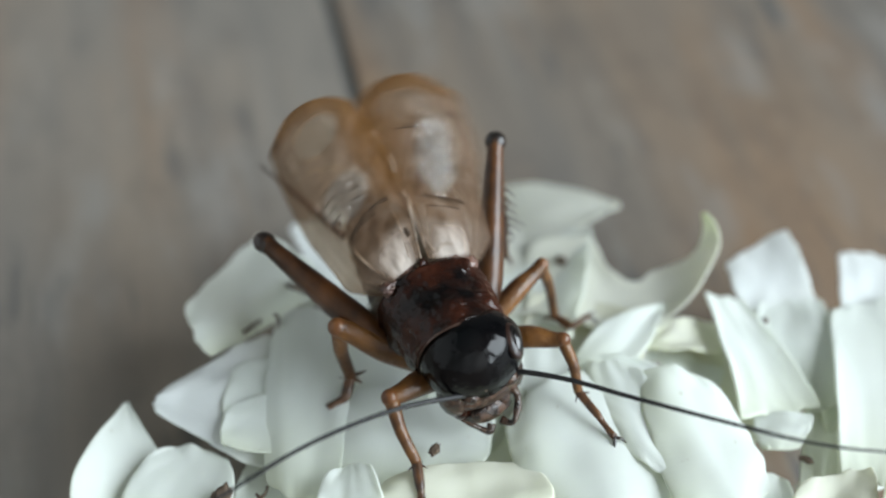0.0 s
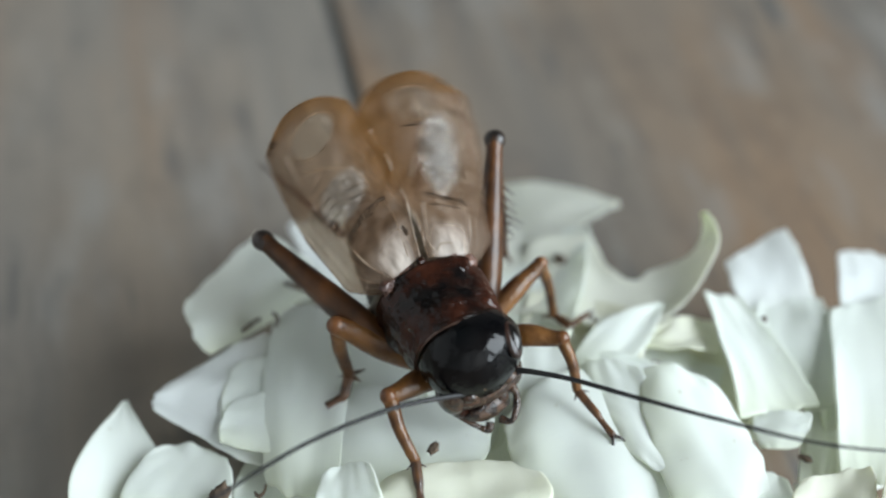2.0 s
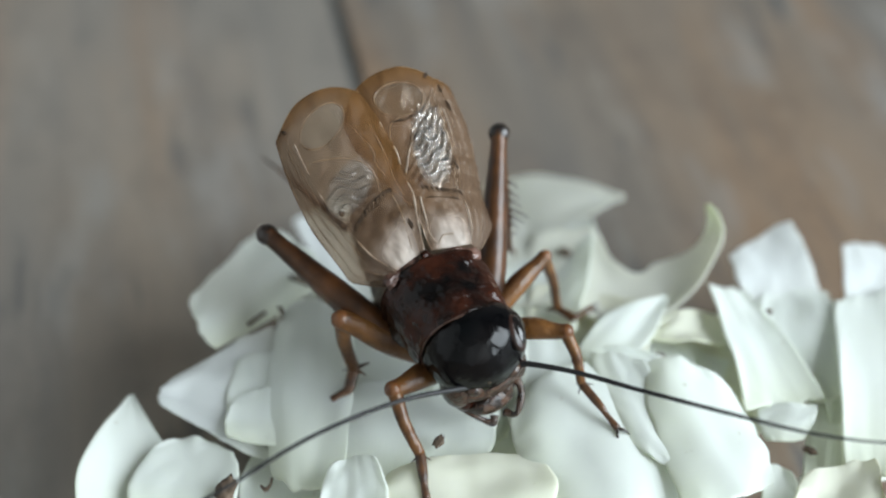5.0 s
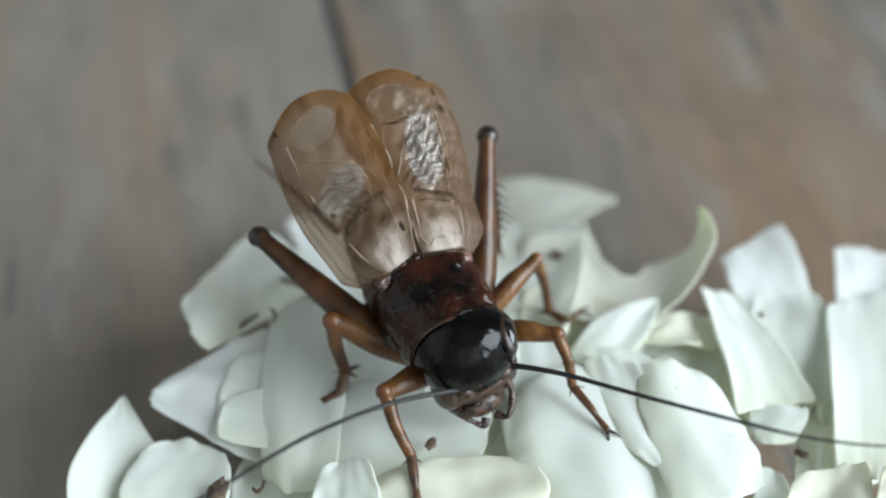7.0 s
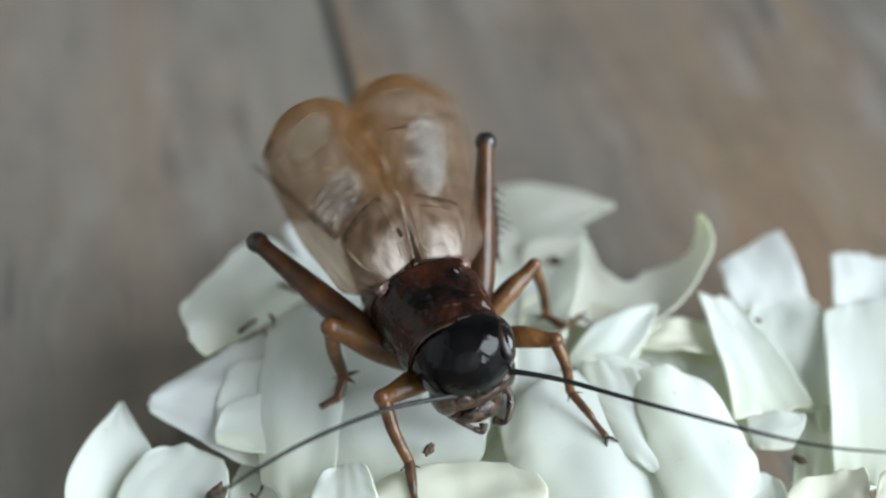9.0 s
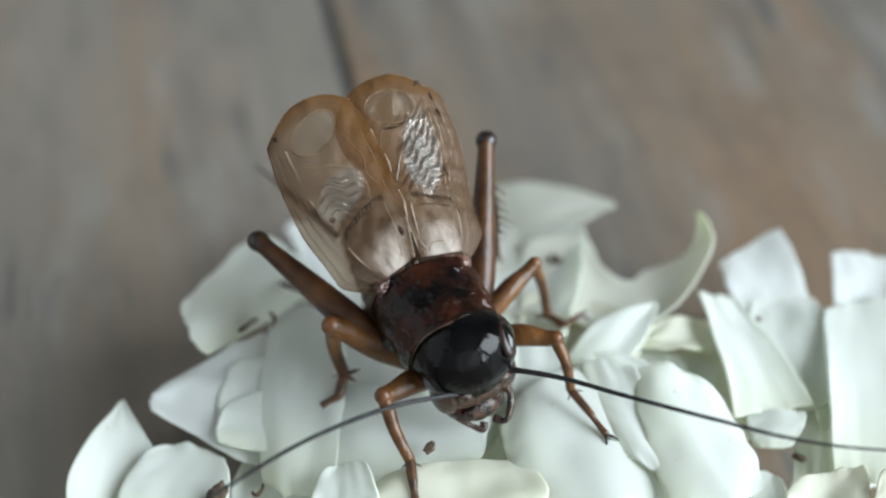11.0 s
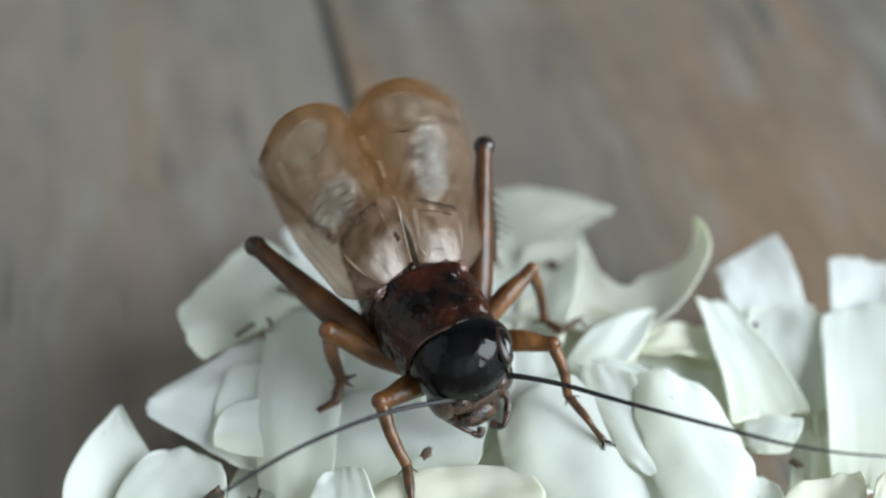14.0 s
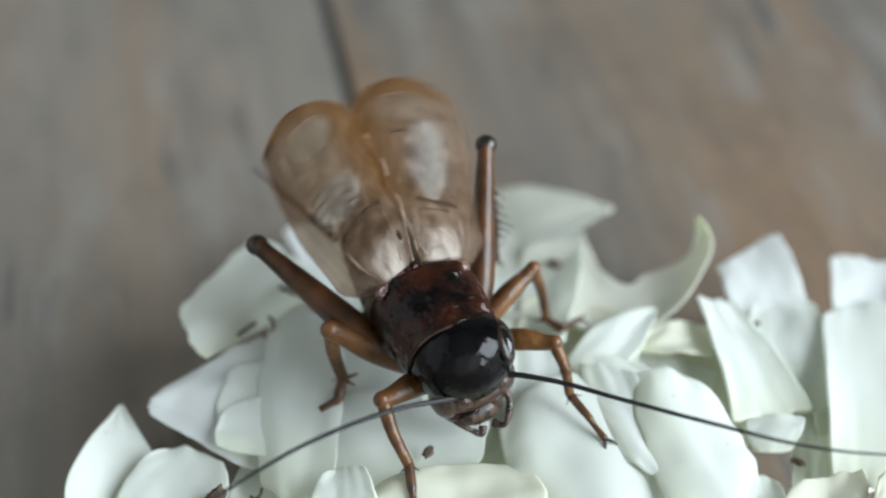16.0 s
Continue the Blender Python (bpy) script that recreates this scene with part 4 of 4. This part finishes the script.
    edge_run(0.004, [0.0, 0.06, 0.12, 0.2, 0.28, 0.36], 0.055, VEIN, "silvery inner edge of the wing")
    # three short pale runs paint glints onto the inner edge
    edge_run(0.004, [0.50, 0.54, 0.58, 0.62], 0.05, VEIN)
    edge_run(0.006, [0.70, 0.74, 0.79], 0.05, VEIN)
    edge_run(0.05, [0.74, 0.77, 0.80], 0.03, VEIN)
    edge_run(0.10, [0.3, 0.4, 0.5, 0.6, 0.7, 0.8], 0.03, AMBER_VEIN)
    top_q = 2.95 if mesh_side > 0 else 3.55
    vein([(file_x(top_q - k * 0.55), top_q - k * 0.55) for k in range(5)], 0.062, DARK_VEIN, "dark toothed cross vein", 0.05)
    if mesh_side > 0:
        vein([(4.0, 0.75), (4.03, 0.5), (4.0, 0.25)], 0.15, DARK_VEIN, "", 0.0)
        vein([(2.7, 3.0), (3.1, 2.45), (3.35, 1.8), (3.5, 1.2)], 0.05, DARK_VEIN)
        vein([(4.2, 0.9), (5.0, 0.75), (6.0, 1.1), (6.7, 2.2), (7.1, 3.7)], 0.026, AMBER_VEIN)
        vein([(4.9, 0.2), (5.7, 0.5), (6.4, 0.3), (7.3, 0.6), (8.1, 0.9)], 0.02, AMBER_VEIN)
        vein([(0.5, 0.5), (1.6, 0.35), (2.8, 0.25), (3.7, 0.3)], 0.028, AMBER_VEIN)
    else:
        vein([(3.2, 1.4), (3.0, 2.2), (2.6, 3.2)], 0.04, DARK_VEIN)
        vein([(4.9, 0.7), (6.2, 1.4), (7.4, 2.4), (8.3, 3.4), (9.1, 4.1)], 0.045, VEIN)
        vein([(9.1, 4.1), (8.0, 4.0), (6.8, 3.95), (5.4, 3.8), (4.0, 3.5), (3.1, 3.4)], 0.04, VEIN)
        vein([(5.9, 0.4), (6.8, 0.5), (7.7, 0.8), (8.0, 1.4)], 0.03, AMBER_VEIN)
        vein([(7.9, 0.9), (7.75, 1.7), (7.9, 2.4)], 0.06, DARK_VEIN)
        vein([(0.6, 1.0), (1.2, 0.8), (2.4, 0.9), (3.4, 1.0)], 0.06, VEIN)
        vein([(0.5, 1.1), (0.9, 1.5), (0.8, 2.1)], 0.05, VEIN)
    c = (8.75, 2.40, 0.98, 1.42, 0.30) if mesh_side > 0 else (9.0, 1.85, 1.0, 1.45, 0.10)
    vein([(c[0] + c[2] * math.cos(a) - c[4] * c[3] * math.sin(a), c[1] + c[3] * math.sin(a)) for a in (k * math.pi / 8 for k in range(17))], 0.028, AMBER_VEIN, "ring round the clear cell")
    for k in range(9):  # teeth of the cross vein
        q = top_q - 0.1 - 0.27 * k
        p = on(file_x(q), q)
        part("vein", tube([(*p, 0.07), (*(p + Vector((-0.34, 0.10 * mesh_side, 0.0))), 0.025)], 5, 5), DARK_VEIN, ob)

    def mark(x, q, size, turn=0):
        part("dark_spot", blob(on(x, q, 0.05), [0.8 * c for c in size], (0, 0, turn), lambda p: p * (1 + 0.5 * noise.noise(p * 2 + Vector((x, q, 0)))), 16), DARK_VEIN, ob)

    if mesh_side > 0:
        mark(3.85, 3.30, (0.20, 0.20, 0.06))
        mark(9.25, 4.45, (0.22, 0.14, 0.07), 30)
        mark(1.90, 0.02, (0.42, 0.16, 0.07), 10)
        mark(4.5, 3.95, (0.5, 0.06, 0.05))
    else:
        mark(9.95, 4.00, (0.14, 0.26, 0.06), 30)
        mark(9.0, 4.62, (0.30, 0.10, 0.07), 5)
        mark(7.9, 4.75, (0.42, 0.08, 0.07), 5)
        mark(4.6, 3.75, (0.5, 0.10, 0.04), 5)
    return ob


build_trunk()
build_head()
leg("front_leg", (1.25, 0.16, -2.80), (2.61, -4.52, -0.80), (5.44, -4.17, -3.50), (7.89, -4.83, -4.00), 0.66, LEG_SHELL, "amber-brown front leg")
leg("front_leg", (0.12, 2.84, -2.60), (2.78, 6.04, -1.00), (4.82, 6.17, -3.60), (8.00, 6.88, -4.25), 0.58, LEG_SHELL, "amber-brown front leg")
leg("middle_leg", (0.01, -0.66, -3.40), (-2.74, -5.56, -0.40), (-2.34, -5.22, -5.00), (-1.25, -7.10, -5.80), 0.76, LEG_SHELL, "amber-brown middle leg", 0.0, 1.25,
    (-1.48, -5.95, -5.60), ((-2.28, -4.23, -4.90), (-1.71, -4.70, -5.20)))
leg("middle_leg", (-0.78, 2.70, -2.80), (-2.67, 7.37, -1.00), (-2.52, 8.54, -6.60), (-1.82, 10.62, -6.80), 0.55, LEG_SHELL, "amber-brown middle leg", 0.3, 1.15,
    (-1.22, 9.17, -6.30), ((-2.69, 7.81, -6.60), (-0.76, 8.81, -6.20)))
hind_right = hind_leg((-0.25, -2.55, -2.20), (-8.92, -7.70, 1.42), (-8.57, -4.10, -5.50), (-13.60, -6.42, -8.20), "brown swollen hind leg with a dark knee", (-0.3, -0.8, 0.2), 1.28)
HIP_LEFT = (-0.63, 2.81, -2.40)
hind_left = hind_leg(HIP_LEFT, (-9.27, 7.07, 3.50), (-6.26, 6.60, -3.60), (-8.57, 8.26, -7.80), "brown swollen hind leg with a dark knee", (-0.2, 0.9, 0.1), 1.25)
for base, tip in (((-7.82, 7.13, 0.70), (-7.41, 7.69, 0.20)), ((-7.53, 7.06, 0.10), (-7.06, 7.63, -0.40)), ((-7.34, 6.99, -0.40), (-6.77, 7.67, -0.90)), ((-7.05, 6.91, -0.90), (-6.36, 7.93, -1.50)), ((-6.89, 6.85, -1.30), (-6.35, 7.67, -1.90)), ((-6.68, 6.81, -1.70), (-6.25, 7.25, -2.20))):
    spine(base, tip, hind_left)
wing_right = wing(1, WING_RIGHT, "translucent amber forewing with a round clear cell")
wing_left = wing(-1, WING_LEFT, "silvery translucent forewing with wavy veins")
for s in (-1, 1):
    part("wing_hinge", blob((-2.25, 1.95 * s, 1.95), (0.55, 0.95, 0.38), (0, 20, 0), lambda p: p * (1 + 0.3 * noise.noise(p * 3)), 20), SKIN, cricket, "pinkish wing hinge skin")

# the NECK_SHELL blob stands in for the dark gap between the wing roots
for at, r, turn, m in (((-2.33, -2.36, 2.30), (0.40, 0.75, 0.26), 30, SKIN), ((-2.62, -1.21, 2.50), (0.34, 0.6, 0.24), 30, SKIN), ((-2.59, -0.32, 2.90), (0.55, 0.26, 0.30), 0, NECK_SHELL), ((-2.60, 1.33, 2.30), (0.40, 0.7, 0.26), 0, SKIN)):
    part("wing_hinge", blob(at, r, (0, 0, turn), lambda p: p * (1 + 0.5 * noise.noise(p * 2.2 + Vector(at))), 22), m, cricket)


# ---- floor planks ----
def build_planks():
    floor = bpy.data.objects["floor"]
    w, gap = 0.104, 0.0009
    turn = Matrix.Rotation(radians(13.3), 4, "Z")
    joint = Vector((-8.05, 33.48, 0.00)) * MM
    for k in range(-18, 19):
        place = Matrix.Translation(joint) @ turn @ pose(k * w, 0, 0)
        bm = box(gap / 2, -2.1, -0.0006, w - gap / 2, 2.1, 0, 0.00025)
        back = place.inverted()
        for x, y in ((1, 0), (-1, 0), (0, 1), (0, -1)):
            out = Vector((x, y, 0))
            bmesh.ops.bisect_plane(bm, geom=bm.verts[:] + bm.edges[:] + bm.faces[:], plane_co=back @ (out * (ROOM - 0.003)), plane_no=back.to_3x3() @ out, clear_outer=True)
        if len(bm.faces) < 6:
            bm.free()
            continue
        ob = part("plank", bm, WOOD_GREY if k % 2 else WOOD, floor, smooth=False)
        ob.matrix_world = place


build_planks()

# ---- singing ----
# one letter for each tenth of a second: c wings closed, o open, b swinging in mid-stroke, h swinging near the open end
SONG = ("bcbcc" "hchcc" "ocbcc" "hchbc" "hcchc" "hccbc" "hccbc" "ococc" "hcb"
        "chccbchccocbcchccbcc" "hcchcocchcchccbchccococcoccbcb"
        "ccbchccbcchcocchccbc" "ccococcbccbcbcchchcchchccochcchcbccbcocchcocchcb")
ROOT = Vector((-2.63, -0.42, 2.60)) * MM
RAISE = 35.0


def wing_pose(yaw, lift, roll, up):
    back = Matrix(((-1, 0, 0, 0), (0, -1, 0, 0), (0, 0, 1, 0), (0, 0, 0, 1)))
    return Matrix.Translation(ROOT + Vector((0, 0, up)) * MM) @ back @ pose(0, 0, 0, 0, -(RAISE + lift), 0) @ pose(0, 0, 0, 0, 0, yaw) @ pose(0, 0, 0, roll, 0, 0)


def motions():
    # share of the full stroke of the silvery and of the amber wing, frame by frame
    strokes = {"c": ((0, 0.0, 0.0),), "o": ((-1, 1.25, 0.75), (0, 1.0, 0.5), (1, 0.55, 0.2)),
               "b": ((-1, -0.25, -0.25), (0, 0.45, 0.45), (1, 1.25, 1.25)), "h": ((-1, 1.25, 1.25), (0, 0.75, 0.75), (1, 0.1, 0.1))}
    swing = {3 * i + d: (a, b) for i, c in enumerate(SONG) for d, a, b in strokes[c]}
    right, left = [], []
    for f in sorted(k for k in swing if 0 <= k <= 480):
        a, b = swing[f]
        right.append((f / 30, wing_pose(4.4 + 4.0 * b, 1.4 * b, -7.0, 0.42)))
        left.append((f / 30, wing_pose(1.2 - 7.5 * a, 3.0 * a, 8.0, 0.0)))
    walk(wing_right, right)
    walk(wing_left, left)
    # the body settles a little, and the hind leg draws in
    def settled(dx):
        return Matrix.Translation(Vector((dx, 0, 0)) * MM) @ BODY
    walk(cricket, [(0.0, settled(0.10)), (3.9, settled(0.10)), (6.2, settled(0.0)), (16.0, settled(0.0))])
    hip = Matrix.Translation(Vector(HIP_LEFT) * MM)
    def drawn(a):
        return hip @ pose(0, 0, 0, 0, 0, a) @ hip.inverted()
    walk(hind_left, [(0.0, drawn(-1.1)), (3.8, drawn(-1.1)), (4.4, drawn(-1.8)), (6.2, drawn(0)), (16.0, drawn(-0.4))])


motions()
